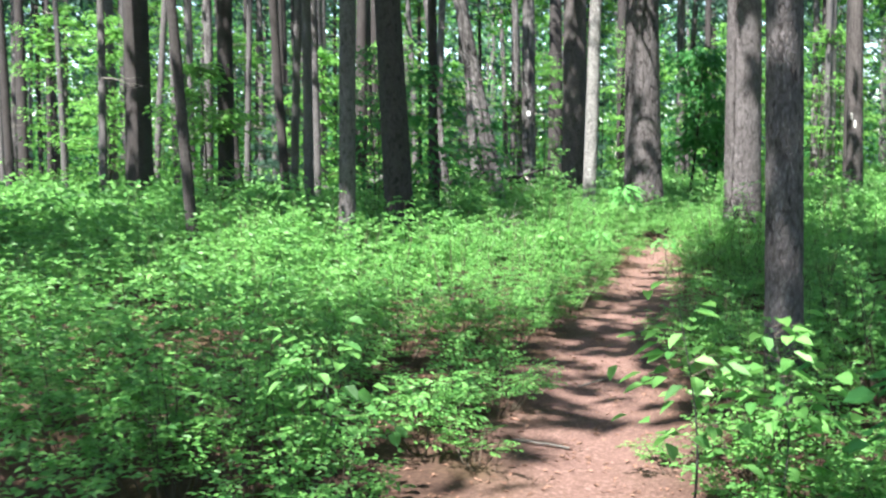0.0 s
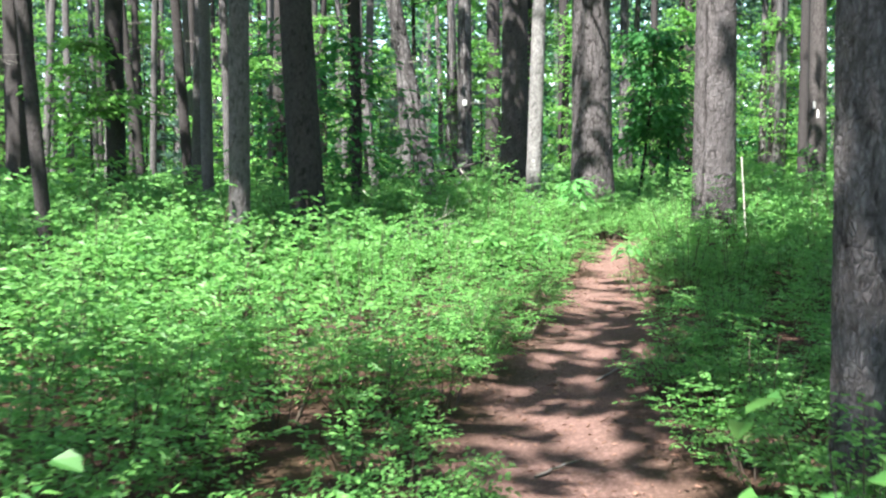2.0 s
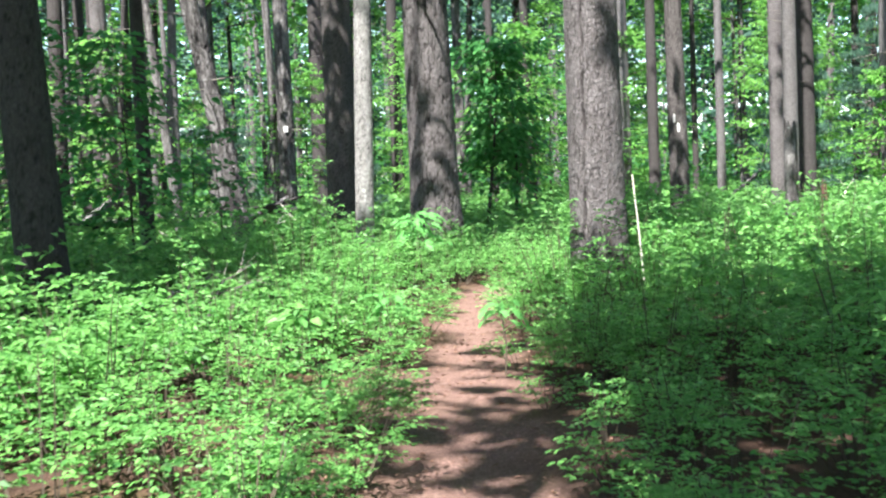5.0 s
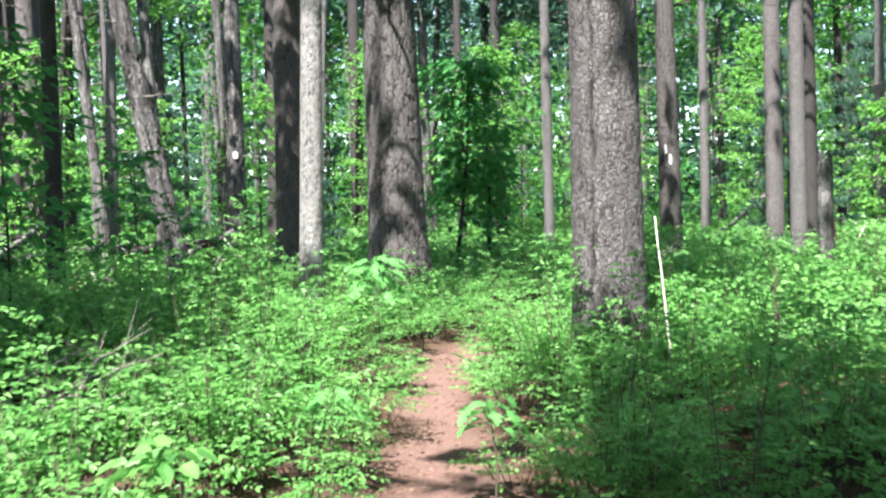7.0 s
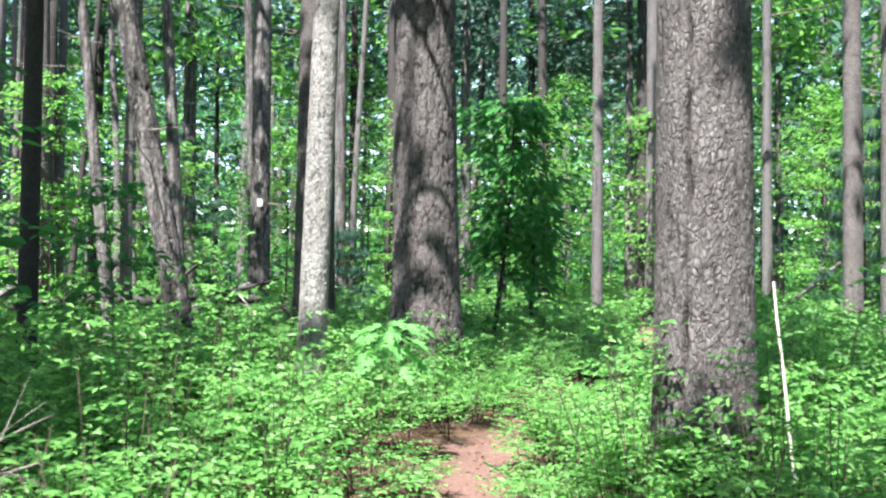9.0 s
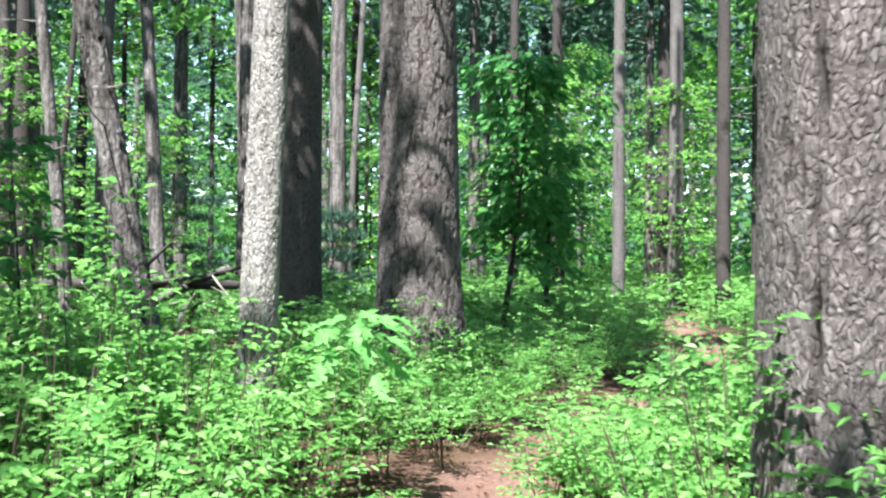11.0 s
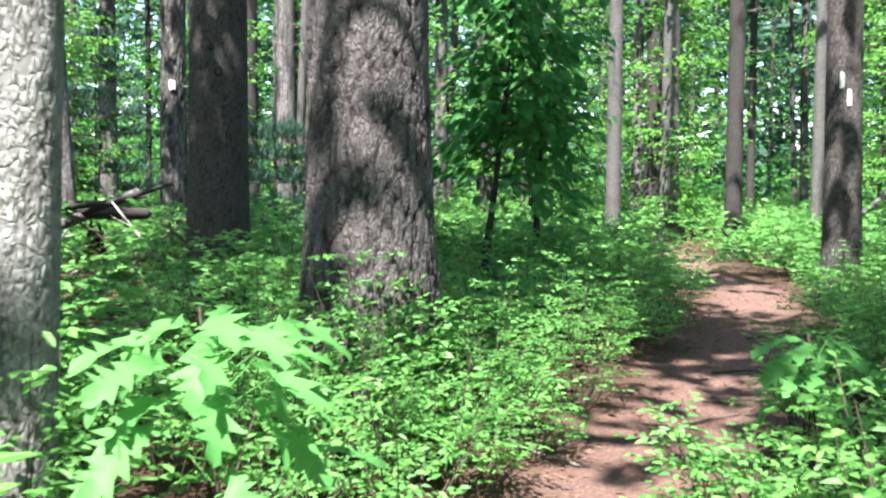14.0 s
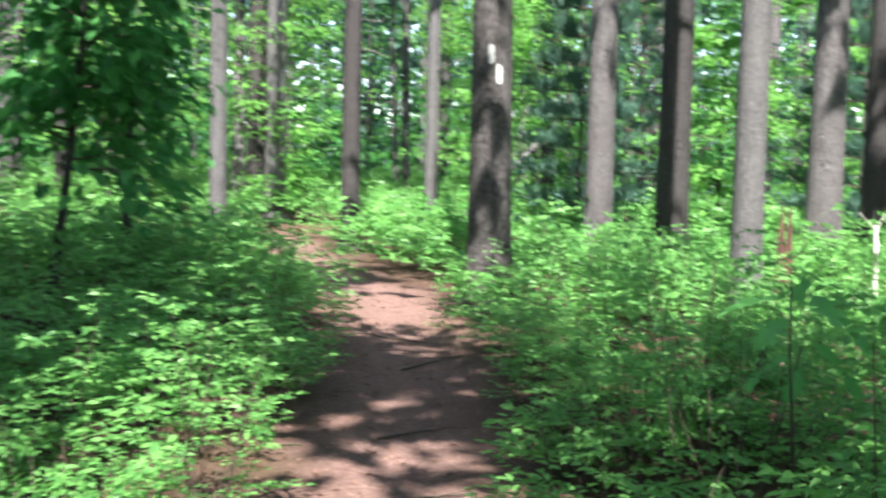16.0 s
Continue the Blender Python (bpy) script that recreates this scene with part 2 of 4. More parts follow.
def tube(shape, points, radii, sides=5, cap=True):
    """A round stem through the points, with a radius at each."""
    points, radii = np.asarray(points, float), np.asarray(radii, float)
    n = len(points)
    ahead = np.gradient(points, axis=0)
    ahead /= np.linalg.norm(ahead, axis=1)[:, None] + 1e-9
    ref = np.where(np.abs(ahead[:, 2:3]) > 0.9, [[1.0, 0, 0]], [[0, 0, 1.0]])
    a = np.cross(ahead, ref)
    a /= np.linalg.norm(a, axis=1)[:, None] + 1e-9
    b = np.cross(ahead, a)
    th = np.arange(sides) * 2 * np.pi / sides
    ring = points[:, None] + radii[:, None, None] * (np.cos(th)[None, :, None] * a[:, None] + np.sin(th)[None, :, None] * b[:, None])
    i, j = np.meshgrid(np.arange(n - 1), np.arange(sides), indexing="ij")
    k = (j + 1) % sides
    quads = np.stack([i * sides + j, i * sides + k, (i + 1) * sides + k, (i + 1) * sides + j], -1).reshape(-1, 4)
    verts = ring.reshape(-1, 3)
    tris = []
    if cap:
        verts = np.concatenate([verts, points[-1:] + ahead[-1:] * radii[-1]])
        tris = [[(n - 1) * sides + q, (n - 1) * sides + (q + 1) % sides, n * sides] for q in range(sides)]
    shape.add(verts, quads, tris)


def unit(v):
    return v / (np.linalg.norm(v, axis=-1, keepdims=True) + 1e-9)


def blades(shape, at, ahead, up, length, width, fine=True, droop=0.15):
    """Leaves with a fold along the midrib, each a strip of its own."""
    at, ahead = np.asarray(at, float), unit(np.asarray(ahead, float))
    side = unit(np.cross(ahead, up))
    up = np.cross(side, ahead)
    n = len(at)
    length, width = (np.broadcast_to(np.asarray(q, float), (n,))[:, None] for q in (length, width))
    tip = at + ahead * length - up * length * droop
    first = np.arange(n)[:, None]
    if fine:
        r1 = at + ahead * length * 0.30 + side * width * 0.46 + up * width * 0.16
        l1 = at + ahead * length * 0.30 - side * width * 0.46 + up * width * 0.16
        r2 = at + ahead * length * 0.68 + side * width * 0.40 + up * width * 0.10 - up * length * droop * 0.4
        l2 = at + ahead * length * 0.68 - side * width * 0.40 + up * width * 0.10 - up * length * droop * 0.4
        verts = np.stack([at, r1, r2, tip, l2, l1], 1).reshape(-1, 3)
        shape.add(verts, np.concatenate([first * 6 + [[0, 1, 2, 3]], first * 6 + [[0, 3, 4, 5]]]))
    else:
        r = at + ahead * length * 0.5 + side * width * 0.5 + up * width * 0.15
        l = at + ahead * length * 0.5 - side * width * 0.5 + up * width * 0.15
        verts = np.stack([at, r, tip, l], 1).reshape(-1, 3)
        shape.add(verts, None, np.concatenate([first * 4 + [[0, 1, 2]], first * 4 + [[0, 2, 3]]]))


# ---- ground ----
def spaced(lo, hi, step, far):
    inner = np.arange(lo, hi + step, step)
    grow = step * 1.45 ** np.arange(1, 60)
    reach = np.cumsum(grow)
    reach = reach[reach < far]
    return np.concatenate([lo - reach[::-1], inner, inner[-1] + reach])


gx, gy = spaced(-7, 16, 0.14, 900), spaced(-3, 30, 0.14, 900)
GX, GY = np.meshgrid(gx, gy)
GZ = land(GX.ravel(), GY.ravel())
nx, ny = len(gx), len(gy)
iy, ix = np.meshgrid(np.arange(ny - 1), np.arange(nx - 1), indexing="ij")
gq = np.stack([iy * nx + ix, iy * nx + ix + 1, (iy + 1) * nx + ix + 1, (iy + 1) * nx + ix], -1).reshape(-1, 4)
ground_mesh = mesh_of("ground", np.stack([GX.ravel(), GY.ravel(), GZ], -1), gq, smooth=True)
worn = ground_mesh.attributes.new("worn", "FLOAT", "POINT")
ragged = 0.12 * np.sin(3.1 * GX + 1.7 * GY) * np.sin(2.3 * GY - 1.2 * GX) + 0.06 * np.sin(9 * GX) * np.sin(8 * GY)
worn.data.foreach_set("value", np.clip(1.3 - (trail_distance(GX.ravel(), GY.ravel()) + ragged.ravel()) / (trail_half(GY.ravel()) + 0.12) * 1.0, 0, 1).astype(np.float32) ** 0.7)
ground = part("ground", ground_mesh, SOIL)
tagged(ground, "red-brown forest floor with a trodden pine needle trail", "ground", kind="structure")


# ---- trees ----
TREES = []          # x, y, ground height, crown base, trunk line: where boughs can grow from


def trunk_mesh(d, height, lean, curve, near, seed, flare=0.5, broken=False, rough=1.0, seam=None, plates=(20.0, 7.0), gap=0.12, warp=1.0, dense=1.0, joined=0.5):
    """A tapered trunk with root swell; near ones carry their bark plates in the surface."""
    dice = np.random.default_rng(seed)
    sides = int(dense * (150 if d > 0.4 else 84)) if near else 18
    low = np.arange(-0.25, min(height, 4.4 if near else 2.0), (0.034 if d > 0.4 else 0.024) / dense if near else 0.25)
    rest = np.linspace(low[-1], height, max(3, int(height * (0.9 if near else 0.7))))[1:]
    zs = np.concatenate([low, rest])
    th = np.arange(sides) * 2 * np.pi / sides
    Z, TH = np.meshgrid(zs, th, indexing="ij")
    base = 0.5 * d * (1 + flare * np.exp(-np.clip(Z, 0, None) / (0.55 * d + 0.08)))
    taper = 1 - 0.62 * np.clip((Z - 1.3) / max(height, 14), -0.05, 1)
    lobes = 1 + 0.09 * flare * np.exp(-np.clip(Z, 0, None) / 0.5) * np.sin(5 * TH + dice.uniform(0, 6)) + 0.03 * np.sin(2 * TH + dice.uniform(0, 6) + 0.3 * Z) + 0.02 * np.sin(3 * TH - 0.5 * Z + dice.uniform(0, 6))
    R = base * taper * lobes
    if near:
        depth = np.ones_like(R)
        lift = np.zeros_like(R)
        off = dice.uniform(0, 50)
        for a in range(Z.shape[0]):
            if zs[a] > 4.6:
                continue
            for b in range(sides):
                px, py = math.cos(th[b]) * d * 0.5, math.sin(th[b]) * d * 0.5
                w = 0.035 * warp * noise.noise(Vector((px * 9, py * 9, zs[a] * 4 + off)))
                w += 0.016 * warp * noise.noise(Vector((px * 31, py * 31, zs[a] * 17 + off)))
                dist, cells = noise.voronoi(Vector(((px + w) * plates[0], (py - w) * plates[0], (zs[a] + w) * plates[1] + off)))
                depth[a, b] = min(gap, dist[1] - dist[0]) / gap
                show = min(1.0, max(0.0, joined + 1.7 * noise.noise(Vector((px * 19, py * 19, zs[a] * 8 - off)))))
                depth[a, b] = 1 - (1 - depth[a, b]) * show
                lift[a, b] = noise.noise(cells[0] * 3.7)
        fissure = (1 - depth) ** 0.8
        R = R + rough * (0.013 * (depth - 0.7) + 0.003 * lift) + rough * 0.0015 * dice.normal(size=R.shape) * (Z < 4.6)
    else:
        fissure = np.zeros_like(R)
    if seam is not None:
        crack = np.exp(-(((TH - seam + np.pi) % (2 * np.pi) - np.pi + 0.05 * np.sin(2 * Z) + 0.03 * np.sin(9 * Z + 1) + 0.02 * np.sin(23 * Z)) / 0.05) ** 2)
        crack = crack * np.clip(0.65 + 0.3 * np.sin(7 * Z) + 0.3 * np.sin(17 * Z + 1), 0.1, 1)
        R = R - 0.06 * crack
        fissure = np.maximum(fissure, crack)
    cx = lean[0] * Z + curve[0] * np.sin(Z * 0.45)
    cy = lean[1] * Z + curve[1] * np.sin(Z * 0.45)
    top = dice.uniform(-0.25, 0.05, sides) if broken else np.zeros(sides)
    Z = Z + np.where(Z >= zs[-1], top[None], 0)
    verts = np.stack([cx + R * np.cos(TH), cy + R * np.sin(TH), Z], -1).reshape(-1, 3)
    n = len(zs)
    i, j = np.meshgrid(np.arange(n - 1), np.arange(sides), indexing="ij")
    k = (j + 1) % sides
    quads = np.stack([i * sides + j, i * sides + k, (i + 1) * sides + k, (i + 1) * sides + j], -1).reshape(-1, 4)
    verts = np.concatenate([verts, [[cx[-1, 0], cy[-1, 0], zs[-1] - (0.2 if broken else 0)]]])
    tris = [[(n - 1) * sides + q, (n - 1) * sides + (q + 1) % sides, n * sides] for q in range(sides)]
    me = mesh_of("trunk", verts, quads, tris, smooth=True)
    if near:
        cut = me.attributes.new("fissure", "FLOAT", "POINT")
        cut.data.foreach_set("value", np.append(np.clip(fissure * 0.9, 0, 1).ravel(), 0).astype(np.float32))
    return me


def dead_branch(parent, z, angle, length, rise, d, mat=None, split=False):
    """A bare dead branch with a few side twigs, out of the trunk."""
    s = Shape()
    k = np.linspace(0, 1, 6)
    out = np.array([math.cos(angle), math.sin(angle), 0])
    wob = rng.normal(0, 0.03 * length, (6, 3)) * k[:, None]
    pts = np.array([0, 0, z]) + out * (0.35 * d + k[:, None] * length) + np.array([0, 0, 1]) * (rise * k[:, None] ** 1.5) * length + wob
    tube(s, pts, 0.011 * (1 - 0.8 * k) * (0.6 + length / 2), 5)
    side_twigs = []
    for q in (2, 3, 4):
        if length > 0.6:
            side = out * 0.5 + np.array([-out[1], out[0], rng.uniform(-0.3, 0.5)]) * rng.choice((-1, 1))
            t = Shape() if split else s
            tube(t, pts[q] + np.linspace(0, 1, 4)[:, None] * side * length * 0.3, [0.006, 0.005, 0.004, 0.002], 3)
            side_twigs.append(t)
    branch = part("branch", s.mesh("branch", True), mat or DEAD_TWIG, parent)
    for t in side_twigs if split else ():
        part("twig", t.mesh("twig", True), mat or DEAD_TWIG, branch)
    return branch


def tree(name, x, y, d, label, mat=None, height=19.0, lean=(0, 0), curve=(0, 0), near=False, crown_from=9.0, branches=0, branch_low=2.6, flare=0.5,
         broken=False, category="tree", group="", rough=1.0, seam=None, plates=(20.0, 7.0), gap=0.12, warp=1.0, dense=1.0, joined=0.5):
    z = height_at(x, y)
    thing = new(name)
    thing.location = (x, y, z)
    tagged(thing, label, category, group)
    part("trunk", trunk_mesh(d, height, lean, curve, near, int(abs(x * 97 + y * 31)), flare, broken, rough, seam, plates, gap, warp, dense, joined), mat or PINE_BARK, thing)
    for k in range(branches):
        h = branch_low + (k + rng.uniform(0, 0.8)) * 3.6 / branches
        a = rng.uniform(0, 2 * math.pi)
        b = dead_branch(thing, h, a, rng.uniform(0.35, 1.3), rng.uniform(-0.25, 0.35), d, split=True)
        b.location = (lean[0] * h + curve[0] * math.sin(h * 0.45), lean[1] * h + curve[1] * math.sin(h * 0.45), 0)
    if crown_from < height:
        TREES.append((x + lean[0] * 12, y + lean[1] * 12, z, crown_from, height, thing))
    return thing


# trees beside the trail
pine_seam = tree("pine_tree", 5.39, 14.68, 0.52, "thick grey-brown pine with a seam down its furrowed bark", PINE_BARK, near=True, flare=0.3, seam=radians(-140), rough=0.7, plates=(21.0, 12.0), gap=0.20, warp=0.9, dense=1.35, joined=0.36)
pine_knot = tree("pine_tree", 5.58, 20.75, 0.73, "thick furrowed pine with a dark knot and lichen patches", PINE_BARK, near=True, lean=(-0.012, 0), flare=0.45, rough=1.25, plates=(13.0, 3.4), gap=0.15, warp=1.2, dense=1.7, joined=0.85)
tree("pale_barked_tree", 3.845, 17.95, 0.22, "slender tree with pale flaking bark beside the trail", PALE_BARK, near=True, lean=(0.03, 0.0), flare=0.3, rough=0.5, plates=(15.0, 22.0), gap=0.14, warp=2.8, dense=1.4, joined=0.5)
pine_dark = tree("pine_tree", 5.27, 26.2, 0.64, "straight dark pine with smooth shaded bark", SHADED_BARK, near=True, flare=0.3, rough=0.35, plates=(18.0, 5.0), gap=0.06, dense=0.7)
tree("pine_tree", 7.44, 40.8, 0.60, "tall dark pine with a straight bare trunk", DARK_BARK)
tree("pine_tree", 5.25, 33.6, 0.44, "split grey pine with bark strips and a white blaze", SNAG_WOOD, near=True, branches=9, rough=1.6, plates=(11.0, 0.8), gap=0.25, dense=0.8)
tree("pine_tree", 11.6, 24.12, 0.38, "straight pine with two white trail blazes", SHADED_BARK, near=True, lean=(-0.012, 0), flare=0.4, rough=0.4, dense=0.75)
tree("pine_tree", 14.4, 30.4, 0.29, "slim dark pine with small branch stubs", DARK_BARK, branches=5)
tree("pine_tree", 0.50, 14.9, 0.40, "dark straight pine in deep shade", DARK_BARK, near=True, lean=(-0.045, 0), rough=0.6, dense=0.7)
tree("pine_tree", -0.26, 13.65, 0.22, "slender grey tree with sunlit lichen on its foot", GREY_BARK, near=True, lean=(0.012, 0), rough=0.5, dense=0.75)
tree("pine_tree", -1.0, 18.5, 0.18, "slender pinkish grey tree among shrubs", GREY_BARK)
tree("pine_tree", 2.56, 6.2, 0.215, "rough-barked young pine close to the trail", PINE_BARK, near=True, lean=(-0.015, 0), flare=0.25)
tree("pine_tree", 1.42, 22.1, 0.21, "slim dark trunk among leafy saplings", DARK_BARK, branches=3)
tree("pine_tree", 12.0, 30.2, 0.25, "slim grey pine with dead branch stubs", GREY_BARK, branches=9, branch_low=2.2)
tree("pine_tree", 16.9, 38.5, 0.28, "pale slim pine deep in the woods", SNAG_WOOD, branches=4)
tree("pine_tree", 16.24, 35.75, 0.41, "pale grey pine with smooth bark", GREY_BARK)
tree("pine_tree", 17.2, 38.2, 0.48, "dark pine beside a paler one", DARK_BARK)
tree("pine_tree", 17.5, 32.2, 0.26, "grey pine with bare lower trunk", GREY_BARK, branches=3)
tree("pine_tree", 15.0, 25.8, 0.36, "grey-brown pine in half shade", PINE_BARK, branches=2)
tree("pine_tree", 14.8, 24.5, 0.38, "dark pine with mottled bark", DARK_BARK, branches=3)
tree("pine_tree", 12.73, 22.1, 0.27, "light grey pine with peeling bark", GREY_BARK, lean=(0.01, 0.01), branches=2)
tree("pine_tree", 16.2, 23.4, 0.40, "thick pine with a sunlit foot", PINE_BARK, branches=2)
tree("pine_tree", 17.8, 23.6, 0.36, "dark pine beside a leafy sapling", DARK_BARK)
tree("pine_tree", 8.3, 40.3, 0.55, "pale split pine deep in the woods", SNAG_WOOD, branches=3)
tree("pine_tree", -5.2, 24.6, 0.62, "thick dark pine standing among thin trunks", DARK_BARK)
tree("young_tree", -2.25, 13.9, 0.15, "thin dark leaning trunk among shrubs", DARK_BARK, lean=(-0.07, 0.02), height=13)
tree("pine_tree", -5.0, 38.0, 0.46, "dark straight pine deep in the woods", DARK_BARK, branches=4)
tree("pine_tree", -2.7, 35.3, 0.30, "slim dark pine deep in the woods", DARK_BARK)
tree("leaning_snag", 3.3, 25.3, 0.36, "leaning dead trunk with stripped pale wood", SNAG_WOOD, near=True, rough=1.8, plates=(11.0, 0.8), gap=0.25, dense=0.9, lean=(-0.19, 0.03), height=14, crown_from=99, branches=6, category="dead tree")
tree("leaning_snag", 2.2, 27.8, 0.20, "thin dead trunk leaning beside a larger one", SNAG_WOOD, lean=(-0.10, 0.02), height=11, crown_from=99, branches=3, category="dead tree")
tree("pine_tree", 0.4, 38.0, 0.42, "dark broken-topped pine far off", DARK_BARK, height=9, crown_from=99, branches=4)
tree("leaning_snag", 3.55, 33.5, 0.30, "bleached bare trunk leaning slightly", SNAG_WOOD, lean=(-0.06, 0.0), height=15, crown_from=99, branches=4, category="dead tree")
tree("pine_tree", 4.2, 44.8, 0.52, "pale grey pine far off", SNAG_WOOD, branches=4)
tree("broken_stub", 9.0, 16.8, 0.16, "broken standing stub with grey weathered wood", SNAG_WOOD, height=1.95, crown_from=99, broken=True, category="dead tree")
tree("pine_tree", 9.57, 38.7, 0.42, "straight dark pine seen past a thick pine", DARK_BARK, branches=4)
tree("pine_tree", 9.5, 44.0, 0.30, "slim dark pine with dead side branches", DARK_BARK, branches=8, branch_low=2.0)
tree("pine_tree", 12.0, 36.2, 0.26, "slim dark pine rising behind a maple sapling", DARK_BARK, branches=6)
tree("pine_tree", 12.8, 42.0, 0.38, "pale split pine behind a thick pine", SNAG_WOOD, branches=4)
tree("pine_tree", 21.0, 39.6, 0.22, "thin dark trunk among bright leaves", DARK_BARK, branches=3)
tree("young_tree", 6.3, 24.4, 0.09, "thin dark trunk beside a thick pine", DARK_BARK, height=12)

# a knot hole and lichen-pale scars on the thick pine, and paint blazes on the marked trees
def on_bark(tree_x, tree_y, radius, face_deg, z, w, h, name, mat, label, lean=0.0):
    """A thin patch that follows the trunk's curve."""
    s = Shape()
    n, m = 6, 5
    a0, half = radians(face_deg), w / radius / 2
    verts = []
    for k in range(m + 1):
        for q in range(n + 1):
            a = a0 - half + 2 * half * q / n
            edge = 0.010 * math.sin(5.1 * q + 3.3 * k) * (k in (0, m))
            pinch = 0.86 + 0.14 * math.sin(math.pi * min(1, max(0, (k + 0.5) / (m + 1))))
            a = a0 + (a - a0) * pinch
            zz = z + (k / m - 0.5) * h + edge
            verts.append((tree_x + lean * zz + radius * math.cos(a), tree_y + radius * math.sin(a), zz))
    quads = [[k * (n + 1) + q, k * (n + 1) + q + 1, (k + 1) * (n + 1) + q + 1, (k + 1) * (n + 1) + q] for k in range(m) for q in range(n)]
    s.add(verts, quads)
    ob = part(name, s.mesh(name, True), mat)
    return tagged(ob, label, "trail marker", "trail blazes")


on_bark(11.6, 24.12, 0.205, 225, 2.52, 0.048, 0.165, "trail_blaze", BLAZE, "worn white painted rectangle on pine bark", -0.012)
on_bark(11.6, 24.12, 0.205, 246, 2.34, 0.048, 0.165, "trail_blaze", BLAZE, "worn white painted rectangle on pine bark", -0.012)
on_bark(5.25, 33.6, 0.25, 262, 3.12, 0.11, 0.16, "trail_blaze", BLAZE, "worn white painted square on split pine")

# ---- background trees ----
def open_spot(x, y, gap):
    for tx, ty, *_ in TREES:
        if (tx - x) ** 2 + (ty - y) ** 2 < gap * gap:
            return False
    return float(trail_distance(np.array([x]), np.array([y]))[0]) > 2.6


kinds = []
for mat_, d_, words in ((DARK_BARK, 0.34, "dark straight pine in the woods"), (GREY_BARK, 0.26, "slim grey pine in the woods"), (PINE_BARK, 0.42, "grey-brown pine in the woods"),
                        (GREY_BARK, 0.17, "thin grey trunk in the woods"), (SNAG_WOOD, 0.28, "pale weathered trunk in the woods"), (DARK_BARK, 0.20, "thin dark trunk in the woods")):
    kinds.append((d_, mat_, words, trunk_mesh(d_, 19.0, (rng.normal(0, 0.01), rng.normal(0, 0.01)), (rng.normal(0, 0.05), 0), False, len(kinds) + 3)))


def background_tree(x, y, kind, tilt):
    d, mat, words, me = kinds[kind]
    thing = new("pine_tree")
    thing.matrix_basis = pose(x, y, height_at(x, y), rng.normal(0, tilt), rng.normal(0, tilt), rng.uniform(0, 360))
    tagged(thing, words, "tree", "trees of the woods")
    part("trunk", me, mat, thing)
    for _ in range(rng.integers(1, 4)):
        dead_branch(thing, rng.uniform(2.2, 6.5), rng.uniform(0, 6.28), rng.uniform(0.5, 1.6), rng.uniform(-0.2, 0.3), d)
    TREES.append((x, y, height_at(x, y), 7.5, 19.0, thing))


def in_sight(x, y):
    """Between the first and last stretch of the trail, the open strip in front of the walker."""
    return -3.5 < x - 0.33 * y + 0.5 < 9.5 and y < 30


placed_count = 0
for _ in range(4000):
    x, y = rng.uniform(-34, 52), rng.uniform(24, 78)
    if placed_count >= 170:
        break
    if open_spot(x, y, 1.7) and not in_sight(x, y) and not (y < 34 and 2 < x < 17):
        background_tree(x, y, int(rng.integers(0, 6)), 1.2)
        placed_count += 1
for _ in range(160):
    x, y = rng.uniform(-16, 3), rng.uniform(21, 46)
    if open_spot(x, y, 1.3) and not (x > -1 and y < 27):
        background_tree(x, y, int(rng.choice((0, 1, 3, 3, 4, 5, 5))), 1.6)
for _ in range(700):
    x, y = rng.uniform(-22, 30), rng.uniform(-16, 26)
    if open_spot(x, y, 3.6) and not -6.0 < x - 0.3 * y < 8.5:
        background_tree(x, y, int(rng.integers(0, 6)), 1.0)
# Unseen trees added round the start to carry boughs that shade the floor.
for x, y in ((-4.2, -5.0), (3.8, -3.5), (-6.2, 1.5), (-5.0, 5.5), (6.8, 1.0), (8.4, 6.5), (-6.5, 9.5), (10.5, 11.5), (-1.0, -9.5), (7.5, -8.0)):
    background_tree(x, y, int(rng.integers(0, 6)), 1.0)

# ---- canopy: boughs on the trees, mostly out of view, placed to shape sun and shade on the floor ----
SUNLIT = ((0.0, 14.1, 1.0), (-6, 30, 4), (-2, 26, 2.5), (-10, 36, 5), (2, 34, 3), (-4, 42, 5), (1.4, 4.7, 0.7), (10.5, 20.4, 0.7), (5.9, 20.2, 0.8), (9.3, 26.5, 0.9), (6.5, 17.2, 0.5), (-0.7, 12.8, 1.3), (5.4, 19.3, 1.5), (0.4, 11.5, 3.0), (4.8, 17.7, 1.3), (-0.5, 9.3, 1.4), (2.2, 12.4, 1.8), (3.4, 14.9, 2.2), (4.4, 17.0, 2.2), (5.0, 18.9, 1.4), (3.0, 16.5, 1.5), (5.6, 19.5, 1.5), (6.8, 20.9, 1.7), (6.7, 21.8, 1.0), (0.2, 9.8, 1.2), (3.1, 6.9, 0.6), (5.4, 19.2, 1.0), (6.7, 20.2, 0.7), (11.4, 25.6, 1.2), (13.8, 24.0, 3.4), (5.2, 18.5, 1.4), (3.2, 28.5, 2.6),
          (7.4, 15.0, 1.3), (1.0, 5.3, 1.0), (1.6, 7.6, 1.0), (1.9, 4.4, 0.9), (9.8, 17.4, 1.3), (-2.5, 9.0, 1.3), (5.4, 16.6, 1.0), (16, 31, 4), (10, 33, 3), (20, 36, 5), (0, 31, 3),
          (-5, 18, 2.5), (-9, 28, 3), (12, 40, 5), (2, 42, 5), (26, 28, 5), (20, 27, 3), (0.2, 8.2, 0.9), (-0.8, 15.6, 1.0))
